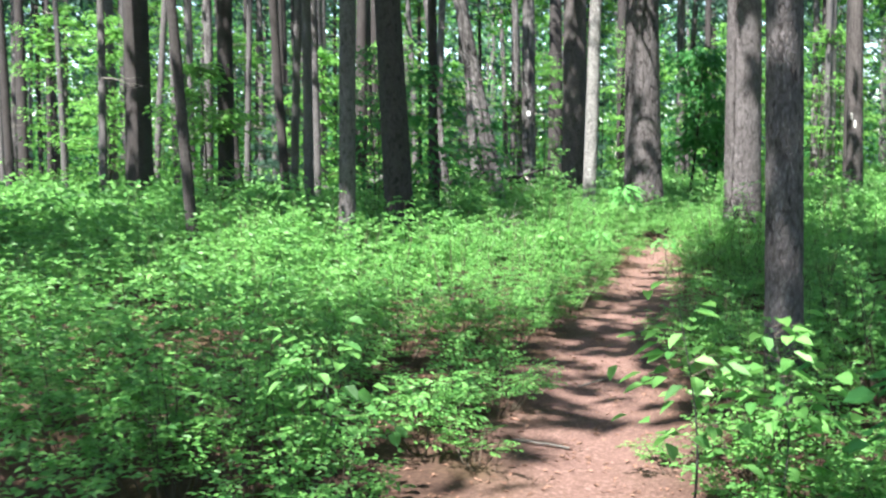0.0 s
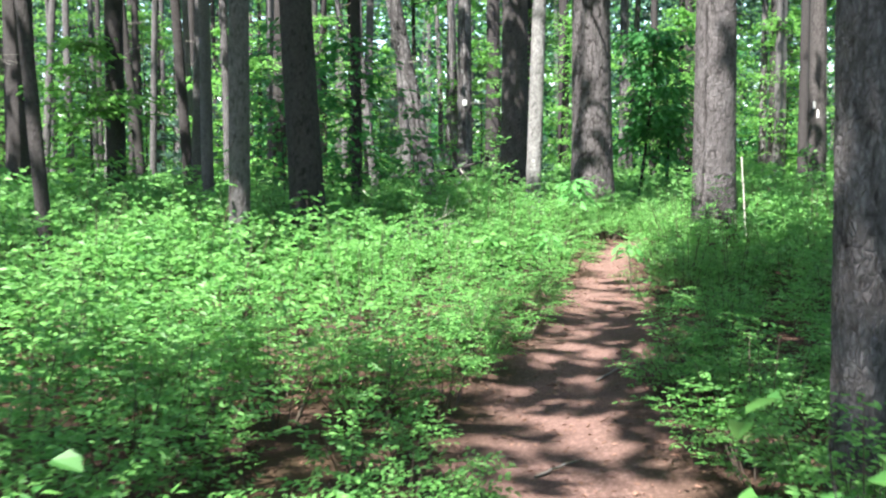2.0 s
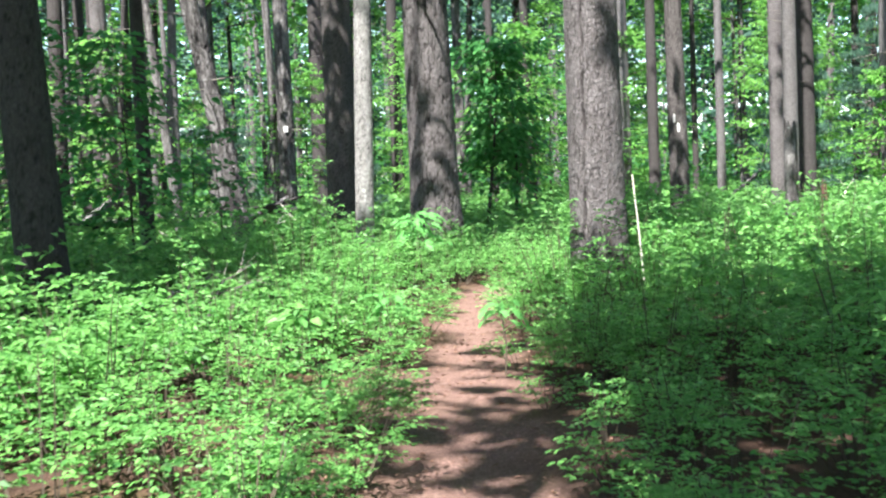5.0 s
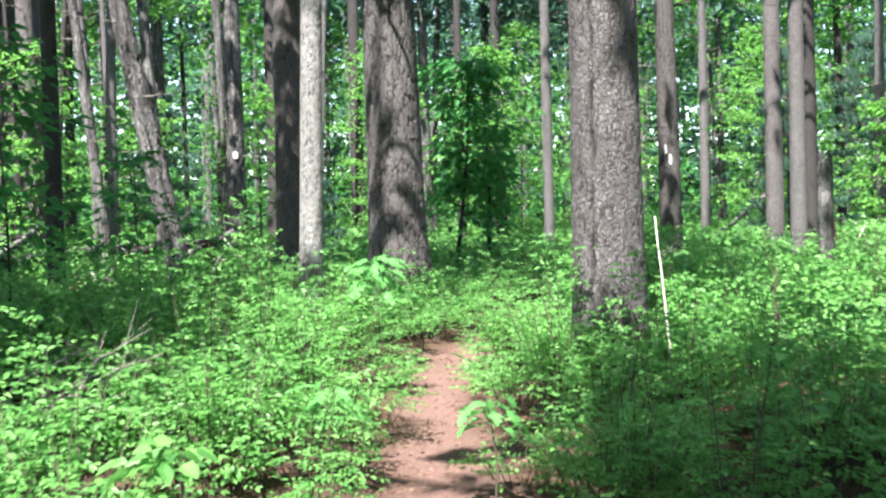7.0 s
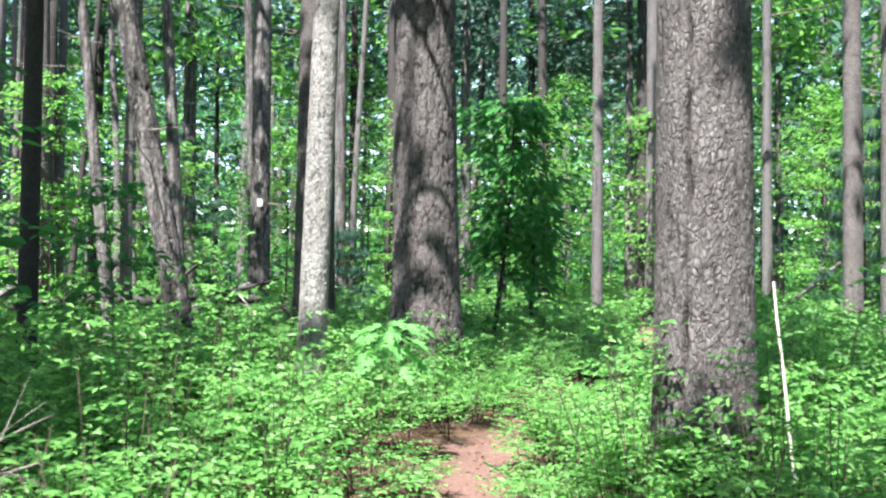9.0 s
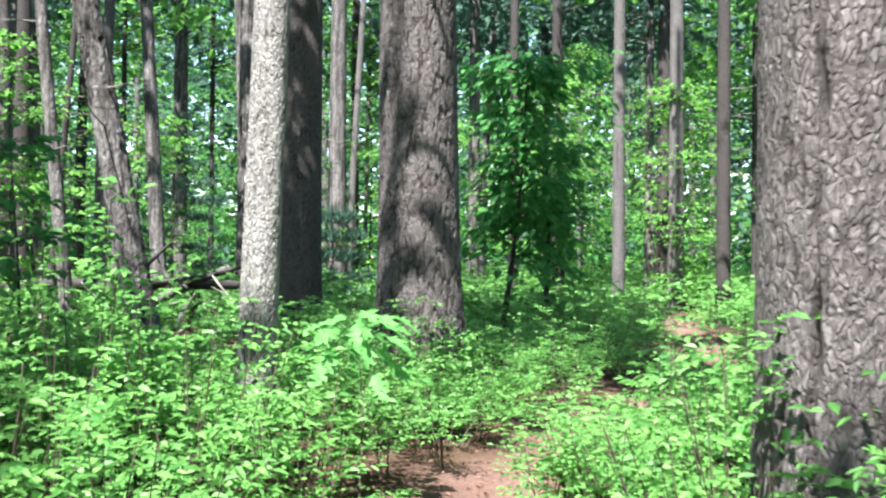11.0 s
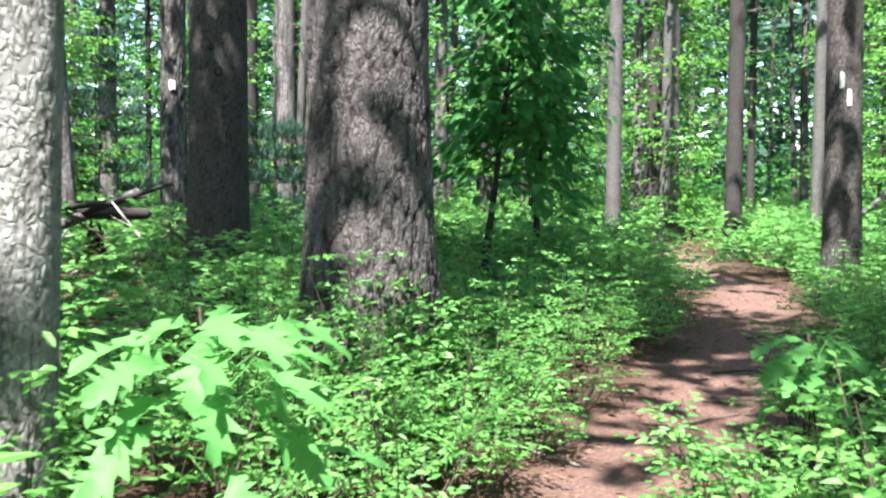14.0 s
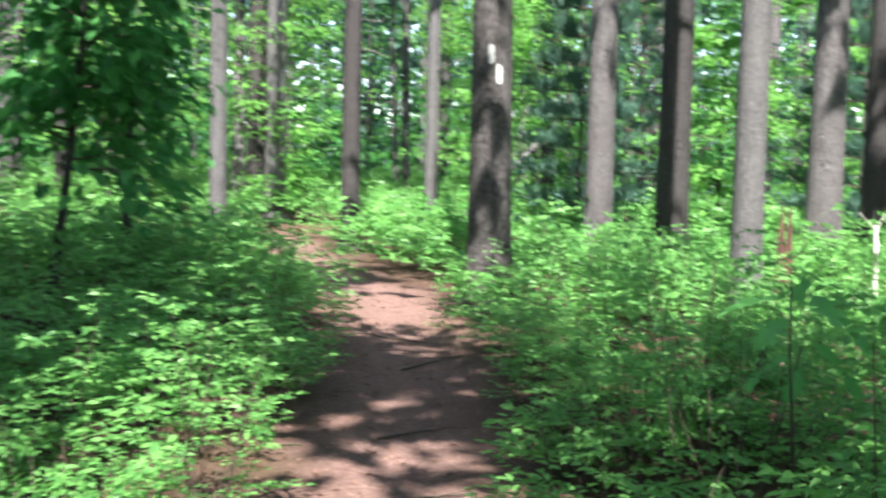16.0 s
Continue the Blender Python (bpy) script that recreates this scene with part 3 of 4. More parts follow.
SHADED = ((2.8, 22.5, 1.2), (3.4, 20.3, 0.7), (1.0, 19.5, 1.3), (3.8, 23.6, 0.9), (7.2, 16.2, 0.6), (6.9, 19.5, 0.35), (7.4, 20.0, 0.4), (-0.6, 7.3, 0.8), (0.6, 8.0, 0.5), (2.9, 7.6, 0.6), (5.8, 21.2, 0.5), (7.6, 18.8, 0.5), (8.6, 19.6, 0.5), (9.6, 18.4, 0.8), (1.8, 15.0, 0.9), (2.3, 16.3, 0.6), (7.3, 23.0, 0.5), (5.9, 27.1, 0.9), (-3.8, 14.6, 1.4), (0.2, 6.6, 0.8), (0.6, 17.0, 2.0), (2.5, 18.6, 1.1), (2.2, 21.0, 1.6), (8.0, 18.7, 0.7), (8.9, 21.9, 0.7), (7.2, 16.9, 0.7), (1.2, 16.2, 1.3), (12.1, 24.7, 0.6), (4.3, 9.6, 2.2), (5.2, 12.4, 1.7), (1.6, 22.0, 2.7), (7.9, 24.3, 1.4), (-2.2, 2.8, 0.8), (2.9, 3.4, 1.2), (0.4, 15.6, 1.1), (1.4, 14.7, 0.8), (-3.8, 12.0, 1.4), (-1.2, 18.5, 2.0),
          (4.0, 6.4, 1.4), (-3.8, 5.5, 1.0), (6.5, 25.5, 2.0), (10.5, 27.5, 1.6), (2.0, 6.5, 0.45), (1.9, 8.6, 0.5), (3.0, 11.3, 0.5), (8.2, 21.2, 0.5), (8.7, 22.0, 0.7), (9.5, 23.2, 0.9), (12.4, 23.9, 0.5), (0.7, 7.6, 0.5), (-1.0, 6.0, 0.6), (5.3, 11.4, 1.3))
n_canopy = 17500
ground_x, ground_y = rng.uniform(-16, 34, n_canopy), rng.uniform(-6, 56, n_canopy)
level = rng.uniform(8.0, 17.0, n_canopy)
keep = np.ones(n_canopy, bool)
for x, y, r in SUNLIT:
    inside = (ground_x - x) ** 2 + (ground_y - y) ** 2 < (r * rng.uniform(0.85, 1.1, n_canopy) + 0.32) ** 2
    keep &= ~(inside & (rng.uniform(0, 1, n_canopy) < 0.97))
patchy = np.sin(1.9 * ground_x + 0.8 * ground_y) * np.sin(1.5 * ground_y - 0.9 * ground_x + 1.0) + 0.6 * np.sin(4.1 * ground_x) * np.sin(3.7 * ground_y + 0.5)
keep &= patchy < 0.80
ground_x, ground_y, level = ground_x[keep], ground_y[keep], level[keep]
# Extra boughs out of view, put up only to darken these spots.
for x, y, r in SHADED:
    k = int(17 * r * r)
    a, q = rng.uniform(0, 6.28, k), r * np.sqrt(rng.uniform(0, 1, k))
    ground_x, ground_y = np.append(ground_x, x + q * np.cos(a)), np.append(ground_y, y + q * np.sin(a))
    level = np.append(level, rng.uniform(8.0, 16.0, k))
bough = np.stack([ground_x + TO_SUN.x / TO_SUN.z * level, ground_y + TO_SUN.y / TO_SUN.z * level, level], -1)
base = np.array([(t[0], t[1]) for t in TREES])
span = np.hypot(bough[:, None, 0] - base[None, :, 0], bough[:, None, 1] - base[None, :, 1])
owner, reach = span.argmin(1), span.min(1)


def needle_cloud(shape, centres, radius, count, size):
    n = len(centres) * count
    c = np.repeat(centres, count, 0)
    off = unit(rng.normal(size=(n, 3))) * rng.uniform(0.2, 1, (n, 1)) ** 0.5 * radius * [1, 1, 0.45]
    ahead = unit(off + rng.normal(0, 0.3, (n, 3)) * radius)
    up = unit(rng.normal(size=(n, 3)) + [0, 0, 0.8])
    blades(shape, c + off, ahead, up, rng.uniform(0.7, 1.3, n) * size, rng.uniform(0.7, 1.3, n) * size * 0.5, fine=False)


for i, (tx, ty, tz, low, high, thing) in enumerate(TREES):
    mine = bough[(owner == i) & (reach < 6.5)]
    if not len(mine):
        continue
    leaves, wood = Shape(), Shape()
    mine = mine.copy()
    needle_cloud(leaves, mine, 0.6, 12, 0.40)
    close_by = mine[np.hypot(mine[:, 0] - tx, mine[:, 1] - ty) < 3.2]
    for p in (close_by if len(close_by) else mine[:1])[:22]:
        start = np.array([tx, ty, max(4.0, p[2] - 0.25 * np.hypot(p[0] - tx, p[1] - ty))])
        tube(wood, start + np.linspace(0, 1, 4)[:, None] * (p - start), [0.035, 0.025, 0.016, 0.008], 3, cap=False)
    back = thing.matrix_basis.inverted()
    for name, s, mat in (("crown", leaves, NEEDLES if i % 3 else SPRING_LEAF), ("branchwork", wood, TWIG)):
        v, q, t = s.arrays()
        me = mesh_of(name, v, q, t)
        me.transform(back)
        part(name, me, mat, thing)


# ---- shrub layer ----
def shrub_shape(seed, tall, wide, stems, leaf, fine, twigs):
    """A low bush: splayed stems with flat sprays of small leaves. Returns leaves and stems."""
    dice = np.random.default_rng(seed)
    leaves, wood = Shape(), Shape()
    for _ in range(stems):
        a, out = dice.uniform(0, 6.28), wide * math.sqrt(dice.uniform(0.02, 1))
        top = np.array([out * math.cos(a), out * math.sin(a), tall * dice.uniform(0.55, 1.05) * (1 - 0.25 * out / wide)])
        k = np.linspace(0, 1, 3)[:, None]
        foot = np.array([0.25 * top[0], 0.25 * top[1], -0.03])
        pts = foot + (top - foot) * k + dice.normal(0, 0.012, (3, 3)) * k
        if fine or dice.uniform() < 0.4 or not wood.verts:
            tube(wood, pts, [0.0045, 0.0035, 0.0015], 3, cap=False)
        for _ in range(twigs):
            q = dice.uniform(0.45, 1.0)
            p = foot + (top - foot) * q
            b = a + dice.normal(0, 1.3)
            aim = unit(np.array([math.cos(b), math.sin(b), dice.uniform(-0.15, 0.35)]))
            span = dice.uniform(0.08, 0.19) * (wide / 0.3)
            end = p + aim * span
            n = max(2, int(span / (leaf * 0.62)))
            s = (np.arange(n) + 0.6) / n
            at = p + aim * (span * s)[:, None]
            cross = np.array([-aim[1], aim[0], 0.0])
            turn = np.where(np.arange(n) % 2, 1, -1)[:, None]
            ahead = aim * 0.75 + cross * turn * 0.8 + dice.normal(0, 0.22, (n, 3))
            up = np.array([0, 0, 1.0]) + dice.normal(0, 0.30, (n, 3))
            blades(leaves, at, ahead, up, leaf * dice.uniform(0.75, 1.25, n), leaf * 0.52 * dice.uniform(0.8, 1.2, n), fine)
            blades(leaves, end[None], aim[None], up[:1], leaf * 1.1, leaf * 0.55, fine)
    return leaves, wood


NEAR_KINDS = [shrub_shape(20 + k, 1.38 * t, 1.15 * w, n, 0.037, True, 8) for k, (t, w, n) in enumerate(((0.42, 0.26, 9), (0.52, 0.30, 10), (0.34, 0.24, 8), (0.60, 0.28, 9), (0.46, 0.34, 11), (0.28, 0.22, 8)))]
CLOSE_KINDS = [shrub_shape(20 + k, 1.38 * t, 1.15 * w, n, 0.043, False, 7) for k, (t, w, n) in enumerate(((0.42, 0.26, 9), (0.52, 0.30, 10), (0.34, 0.24, 8), (0.60, 0.28, 9), (0.46, 0.34, 11)))]
MID_KINDS = [shrub_shape(40 + k, 1.38 * t, 1.15 * w, n, 0.058, False, 5) for k, (t, w, n) in enumerate(((0.44, 0.30, 8), (0.54, 0.34, 8), (0.36, 0.28, 7), (0.60, 0.32, 8)))]
FAR_KINDS = [shrub_shape(60 + k, 1.38 * t, 1.1 * w, n, 0.115, False, 4) for k, (t, w, n) in enumerate(((0.46, 0.42, 7), (0.58, 0.46, 7), (0.40, 0.40, 6)))]


def scatter(x0, x1, y0, y1, per_metre):
    n = int((x1 - x0) * (y1 - y0) * per_metre)
    x, y = rng.uniform(x0, x1, n), rng.uniform(y0, y1, n)
    away = trail_distance(x, y)
    thin = 0.5 + 0.5 * np.sin(1.3 * x + 0.5) * np.sin(1.1 * y + 0.7 * x)
    bare = np.clip((8.5 - y) / 3.0, 0, 1) * (x < 0.28 * y)
    ok = (away > trail_half(y) + 0.10 + rng.uniform(-0.05, 0.16, n)) & (rng.uniform(0, 1, n) < (0.62 - 0.3 * bare) + 0.38 * thin)
    ok &= ((x - 0.35) / 1.2) ** 2 + ((y - 9.9) / 0.65) ** 2 > rng.uniform(0.2, 1.2, n)
    ok &= ((x - 1.6) / 0.8) ** 2 + ((y - 13.8) / 0.8) ** 2 > rng.uniform(0.3, 1.2, n)
    ok &= (x - 4.34) ** 2 + (y - 17.1) ** 2 > 0.08
    return x[ok], y[ok], away[ok]


sx, sy, away = scatter(-9, 19, -1, 30, 6.5)


def vigour(x, y):
    """How tall shrubs grow: low along the first stretch of trail, waist-high further in."""
    off = trail_distance(x, y)
    deep = np.clip((np.asarray(y, float) - 9.0) / 5.0, 0, 1)
    hollow = 1 - 0.6 * np.exp(-(((np.asarray(x, float) - 2.3) / 2.4) ** 2 + ((np.asarray(y, float) - 23.0) / 4.2) ** 2) ** 2)
    edge = 0.40 * np.exp(-((np.asarray(y, float) - 16.6) / 3.0) ** 2) * np.clip((off - 0.2) / 0.3, -0.4, 1)
    beside = 0.55 + 0.45 * np.clip((off - 0.2) / 0.5, 0, 1)
    return ((0.72 + 0.2 * deep + edge) + 0.55 * np.clip((off - 0.5) / 1.4, 0, 1)) * hollow * beside


to_eye = away + 1.2 * np.clip(sy - 21, 0, 99)
level = land(sx, sy)
order = np.argsort(away + 0.02 * rng.uniform(0, 1, len(sx)) + np.where((sy > 2.5) & (sy < 21), 0, 50))
single = order[:300]
near_mask = np.zeros(len(sx), bool)
near_mask[single] = True
shrub_meshes = [(l.mesh("leaves"), w.mesh("branchwork")) for l, w in NEAR_KINDS]
for k, i in enumerate(single):
    bush = new("huckleberry_shrub")
    size = rng.uniform(0.75, 1.15) * float(vigour(sx[i:i + 1], sy[i:i + 1])[0])
    bush.matrix_basis = pose(sx[i], sy[i], level[i], rng.normal(0, 5), rng.normal(0, 5), rng.uniform(0, 360)) @ Matrix.Diagonal((size ** 0.5, size ** 0.5, size, 1))
    tagged(bush, "low green huckleberry shrub with small oval leaves beside the trail", "shrub", "shrubs beside the trail")
    lm, wm = shrub_meshes[int(rng.integers(0, 6))]
    part("leaves", lm, SHRUB_LEAF, bush)
    part("branchwork", wm, TWIG, bush)


def field(name, xs, ys, kinds_, label, scale=(0.75, 1.2), leaf_mat=None):
    """Many shrubs joined into one mass of leaves and one of stems."""
    zs = land(xs, ys)
    pick = rng.integers(0, len(kinds_), len(xs))
    out = {0: [[], [], [], 0], 1: [[], [], [], 0]}
    for k, both in enumerate(kinds_):
        mine = np.where(pick == k)[0]
        if not len(mine):
            continue
        turn, size = rng.uniform(0, 6.283, len(mine)), rng.uniform(*scale, len(mine)) * vigour(xs[mine], ys[mine])
        c, s = np.cos(turn) * size ** 0.5, np.sin(turn) * size ** 0.5
        for slot, shape in enumerate(both):
            v, q, t = shape.arrays()
            V = np.stack([c[:, None] * v[None, :, 0] - s[:, None] * v[None, :, 1] + xs[mine][:, None], s[:, None] * v[None, :, 0] + c[:, None] * v[None, :, 1] + ys[mine][:, None],
                          size[:, None] * v[None, :, 2] + zs[mine][:, None]], -1)
            first = out[slot][3] + np.arange(len(mine))[:, None, None] * len(v)
            out[slot][0].append(V.reshape(-1, 3))
            out[slot][1].append((q[None] + first).reshape(-1, 4))
            out[slot][2].append((t[None] + first).reshape(-1, 3))
            out[slot][3] += len(mine) * len(v)
    thing = new(name)
    tagged(thing, label, "shrubs", kind="stuff")
    for slot, (pname, mat) in enumerate((("leaves", leaf_mat or SHRUB_LEAF), ("branchwork", TWIG))):
        v, q, t = out[slot][:3]
        part(pname, mesh_of(pname, np.concatenate(v), np.concatenate(q), np.concatenate(t)), mat, thing)
    return thing


rest = ~near_mask
close = rest & (to_eye < 2.5)
middle = rest & (to_eye >= 2.5) & (to_eye < 7.0)
field("shrub_thicket", sx[close], sy[close], CLOSE_KINDS, "dense knee-high huckleberry shrubs covering the forest floor")
field("shrub_thicket", sx[middle], sy[middle], MID_KINDS, "dense knee-high green shrubs between the trees")
beyond = rest & (to_eye >= 7.0)
beyond &= rng.uniform(0, 1, len(sx)) < 0.5
fx, fy, _ = scatter(-30, 46, 22, 58, 1.2)
out_of_near = ~((fx > -9) & (fx < 19) & (fy < 30))
wx, wy, _ = scatter(-24, 32, -4, 30, 0.7)
out_w = ~((wx > -9) & (wx < 19) & (wy > -2))
field("shrub_thicket", np.concatenate([sx[beyond], fx[out_of_near], wx[out_w]]), np.concatenate([sy[beyond], fy[out_of_near], wy[out_w]]), FAR_KINDS,
      "far knee-high green shrubs under the pines", (0.8, 1.25))


# ---- saplings ----
def sapling(name, x, y, height, radius, low, sprays, leaf, mat, label, category="sapling", stem=0.02, lean=(0, 0), per=9, flat=0.25, group="", clump=1.3, full=False, hang=0.0, fine=True):
    """A young tree: thin stem, side limbs and flat sprays of broad leaves."""
    z = height_at(x, y)
    thing = new(name)
    thing.location = (x, y, z)
    tagged(thing, label, category, group)
    s, leaves = Shape(), Shape()
    k = np.linspace(0, 1, 9)
    line = np.stack([lean[0] * k * height + 0.05 * np.sin(4 * k), lean[1] * k * height + 0.04 * np.sin(5 * k + 1), k * height - 0.1 * (1 - k)], -1)
    tube(s, line, stem * (1 - 0.85 * k), 6)
    part("stem", s.mesh("stem", True), DARK_BARK, thing)
    limbs = Shape()
    for _ in range(sprays):
        q = low + (1 - low) * rng.uniform(0, 1) ** 0.85
        start = np.array([np.interp(q, k, line[:, c]) for c in range(3)])
        a = rng.uniform(0, 6.283)
        shape_r = radius * math.sqrt(max(0.05, math.sin(math.pi * min(1, 0.12 + 0.88 * (q - low) / (1 - low)) ** 0.9)))
        if full:
            shape_r = radius * (0.75 + 0.25 * math.sin(9.0 * q + 2.0 * a))
        r = shape_r * rng.uniform(0.3, 1.0)
        end = start + np.array([r * math.cos(a), r * math.sin(a), rng.uniform(-0.1, 0.25) * r])
        tube(limbs, np.stack([start, (start + end) / 2 + [0, 0, 0.05 * r], end]), [0.3 * stem, 0.2 * stem, 0.08 * stem], 3, cap=False)
        n = per
        f = rng.uniform(0.30, 1.08, n)[:, None]
        cross = np.array([-math.sin(a), math.cos(a), 0.0])
        fan = rng.normal(0, 1, (n, 1)) * (0.20 * r + clump * leaf * 0.6)
        at = start + (end - start) * f + cross * fan + rng.normal(0, 1, (n, 3)) * [0.3 * leaf, 0.3 * leaf, leaf * flat * 1.3] - np.array([0, 0, hang]) * f ** 2 * r * 0.5
        b = a + np.sign(fan[:, 0]) * rng.uniform(0.2, 1.3, n)
        ahead = unit(np.stack([np.cos(b), np.sin(b), rng.normal(-0.15 - hang, 0.25, n)], -1))
        blades(leaves, at, ahead, np.array([0, 0, 1.0]) + rng.normal(0, 0.28, (n, 3)), leaf * rng.uniform(0.7, 1.3, n), leaf * rng.uniform(0.5, 0.8, n), fine, 0.25)
    part("branchwork", limbs.mesh("branchwork"), TWIG, thing)
    part("leaves", leaves.mesh("leaves"), mat, thing)
    return thing


sapling("maple_sapling", 7.75, 24.9, 4.1, 1.25, 0.30, 36, 0.16, SHADED_LEAF, "dark green leafy maple sapling with a thin trunk", stem=0.045, per=40, clump=1.1, full=True, hang=0.22, flat=0.5, lean=(0.11, 0.02))
sapling("maple_sapling", 8.75, 25.8, 3.5, 1.0, 0.24, 22, 0.15, SHADED_LEAF, "dark green maple sapling behind another", stem=0.05, per=34, clump=1.1, full=True, hang=0.22, flat=0.5)
sapling("young_maple", 0.1, 17.6, 2.6, 0.9, 0.25, 34, 0.11, SHADED_LEAF, "shaded young maple with spreading leaves", stem=0.02)
sapling("young_maple", 1.15, 17.2, 3.0, 1.0, 0.25, 70, 0.12, SHADED_LEAF, "shaded young maple with hanging leafy twigs", stem=0.02)
sapling("young_maple", 0.2, 20.2, 3.6, 1.1, 0.2, 70, 0.12, SHADED_LEAF, "tall shaded young maple with hanging leafy twigs", stem=0.025)
sapling("young_maple", 2.3, 20.0, 2.2, 0.9, 0.2, 36, 0.11, SHADED_LEAF, "shaded young maple with spreading leaves", stem=0.02)
for x, y, h, r, n in ((-3.2, 21, 3.4, 1.3, 50), (-6.5, 27, 5, 1.9, 70), (-1.2, 27, 4.2, 1.5, 60), (1.0, 30.5, 5, 1.6, 60), (9.5, 36, 6, 2.0, 80), (12.6, 35.5, 6, 2.0, 80), (18.5, 30, 5.5, 1.9, 80), (20.5, 34, 6.5, 2.3, 90),
                      (16.5, 36, 6, 2.1, 80), (22, 27, 5, 1.8, 70), (14.6, 38, 7, 2.3, 90), (24, 38, 7, 2.4, 90), (6.3, 37, 5, 1.7, 60), (3, 38, 5, 1.9, 70), (-9, 32, 6, 2.1, 80), (-4, 33, 5.5, 2, 70), (-12, 26, 6, 2.1, 80), (18.5, 26.5, 3.6, 1.3, 50),
                      (19, 41, 8, 2.6, 90), (10, 44, 8, 2.6, 90), (27, 33, 7, 2.4, 90), (0, 45, 8, 2.6, 90), (-8, 42, 8, 2.6, 90), (26, 24, 6, 2, 70), (-15, 36, 7, 2.4, 90), (30, 42, 8, 2.6, 90)):
    sapling("understory_maple", x, y, h, r, 0.12, n, 0.125, SPRING_LEAF, "bright spring-green understory maple between pines", "young tree", 0.035, per=34, group="understory trees", fine=False)


def young_pine(x, y, height, radius):
    """A soft young white pine: whorls of limbs carrying brushes of long needles."""
    thing = new("young_white_pine")
    thing.location = (x, y, height_at(x, y))
    tagged(thing, "blue-green young white pine with soft needles", "young pine", "young pines")
    s, limbs, needles = Shape(), Shape(), Shape()
    tube(s, [[0, 0, -0.1], [0.03, 0, height / 2], [0, 0.03, height]], [0.04, 0.025, 0.008], 6)
    part("stem", s.mesh("stem", True), DARK_BARK, thing)
    for k in range(int(height * 2.2)):
        z = 0.35 + (height - 0.35) * k / (height * 2.2)
        for q in range(6):
            a = q * 1.047 + k * 0.5 + rng.normal(0, 0.15)
            r = radius * (1.05 - z / height) ** 0.7 * rng.uniform(0.6, 1.1)
            tip = np.array([r * math.cos(a), r * math.sin(a), z + 0.12 * r])
            tube(limbs, np.stack([[0, 0, z], tip]), [0.012, 0.004], 3, cap=False)
            n = int(60 * r / radius + 40)
            f = rng.uniform(0.35, 1.0, n)[:, None]
            at = np.array([0, 0, z]) * (1 - f) + tip * f + rng.normal(0, 0.05, (n, 3))
            blades(needles, at, tip / r * 0.7 + rng.normal(0, 0.7, (n, 3)), rng.normal(size=(n, 3)), rng.uniform(0.12, 0.26, n), 0.036, fine=False)
    part("branchwork", limbs.mesh("branchwork"), TWIG, thing)
    part("needles", needles.mesh("needles"), BLUE_NEEDLES, thing)


for x, y, h, r in ((20.0, 25.0, 5.0, 1.6), (16.9, 27.9, 5.0, 1.5), (6.9, 33.0, 2.6, 1.2), (21.5, 30.5, 6.0, 2.0), (18.7, 21.5, 4.5, 1.5), (-2.2, 30, 4, 1.5), (3.9, 40, 5, 1.8)):
    young_pine(x, y, h, r)


def lobed_leaf(shape, at, ahead, up, length, width):
    """A broad oak leaf with rounded lobes, folded along its rib and drooping at the tip."""
    ahead, up = unit(np.asarray(ahead, float)), np.asarray(up, float)
    side = unit(np.cross(ahead, up))
    up = np.cross(side, ahead)
    ks = np.array([0, 0.10, 0.24, 0.26, 0.46, 0.45, 0.68, 0.64, 0.84, 0.80, 0.95, 1.0])
    mid = np.linspace(0, 1, 12)
    half = width * 0.5 * np.array([0.03, 0.10, 0.46, 0.20, 0.78, 0.26, 1.0, 0.30, 0.80, 0.28, 0.34, 0.03])
    rib = at + ahead * (length * mid)[:, None] - up * (length * 0.28 * mid ** 2)[:, None]
    edge = at + ahead * (length * ks)[:, None] - up * (length * 0.28 * ks ** 2)[:, None]
    wave = 0.10 * width * np.sin(ks * 9)[:, None] * up
    right = edge + side * half[:, None] + up * (half * 0.35)[:, None] + wave
    left = edge - side * half[:, None] + up * (half * 0.30)[:, None] - wave
    n = len(ks)
    quads = [[i, n + i, n + i + 1, i + 1] for i in range(n - 1)] + [[i, i + 1, 2 * n + i + 1, 2 * n + i] for i in range(n - 1)]
    shape.add(np.concatenate([rib, right, left]), quads)


def oak_seedling(x, y, height, spread, count, leaf, label):
    z = height_at(x, y)
    thing = new("oak_seedling")
    thing.location = (x, y, z)
    tagged(thing, label, "oak seedling")
    s = Shape()
    tube(s, [[0, 0, -0.05], [0.02, 0.01, height * 0.4], [0.0, 0.03, height * 0.75], [-0.03, 0.02, height]], [0.008, 0.007, 0.005, 0.003], 5)
    part("stem", s.mesh("stem", True), TWIG, thing)
    for k in range(count):
        q = 0.62 + 0.38 * ((k + 0.5) / count) ** 0.6
        a = k * 2.4 + rng.normal(0, 0.3)
        r = spread * (0.12 + 0.5 * rng.uniform(0, 1) * (1.35 - q))
        at = np.array([r * math.cos(a), r * math.sin(a), height * q])
        s = Shape()
        tube(s, np.stack([[0, 0, height * (q - 0.08)], at]), [0.0025, 0.0015], 3, cap=False)
        lobed_leaf(s, at, (math.cos(a), math.sin(a), rng.uniform(-0.75, 0.15)), (rng.normal(0, 0.3), rng.normal(0, 0.3), 1), leaf * rng.uniform(0.8, 1.2), leaf * 0.62)
        part("leaf", s.mesh("leaf", True), OAK_LEAF, thing)


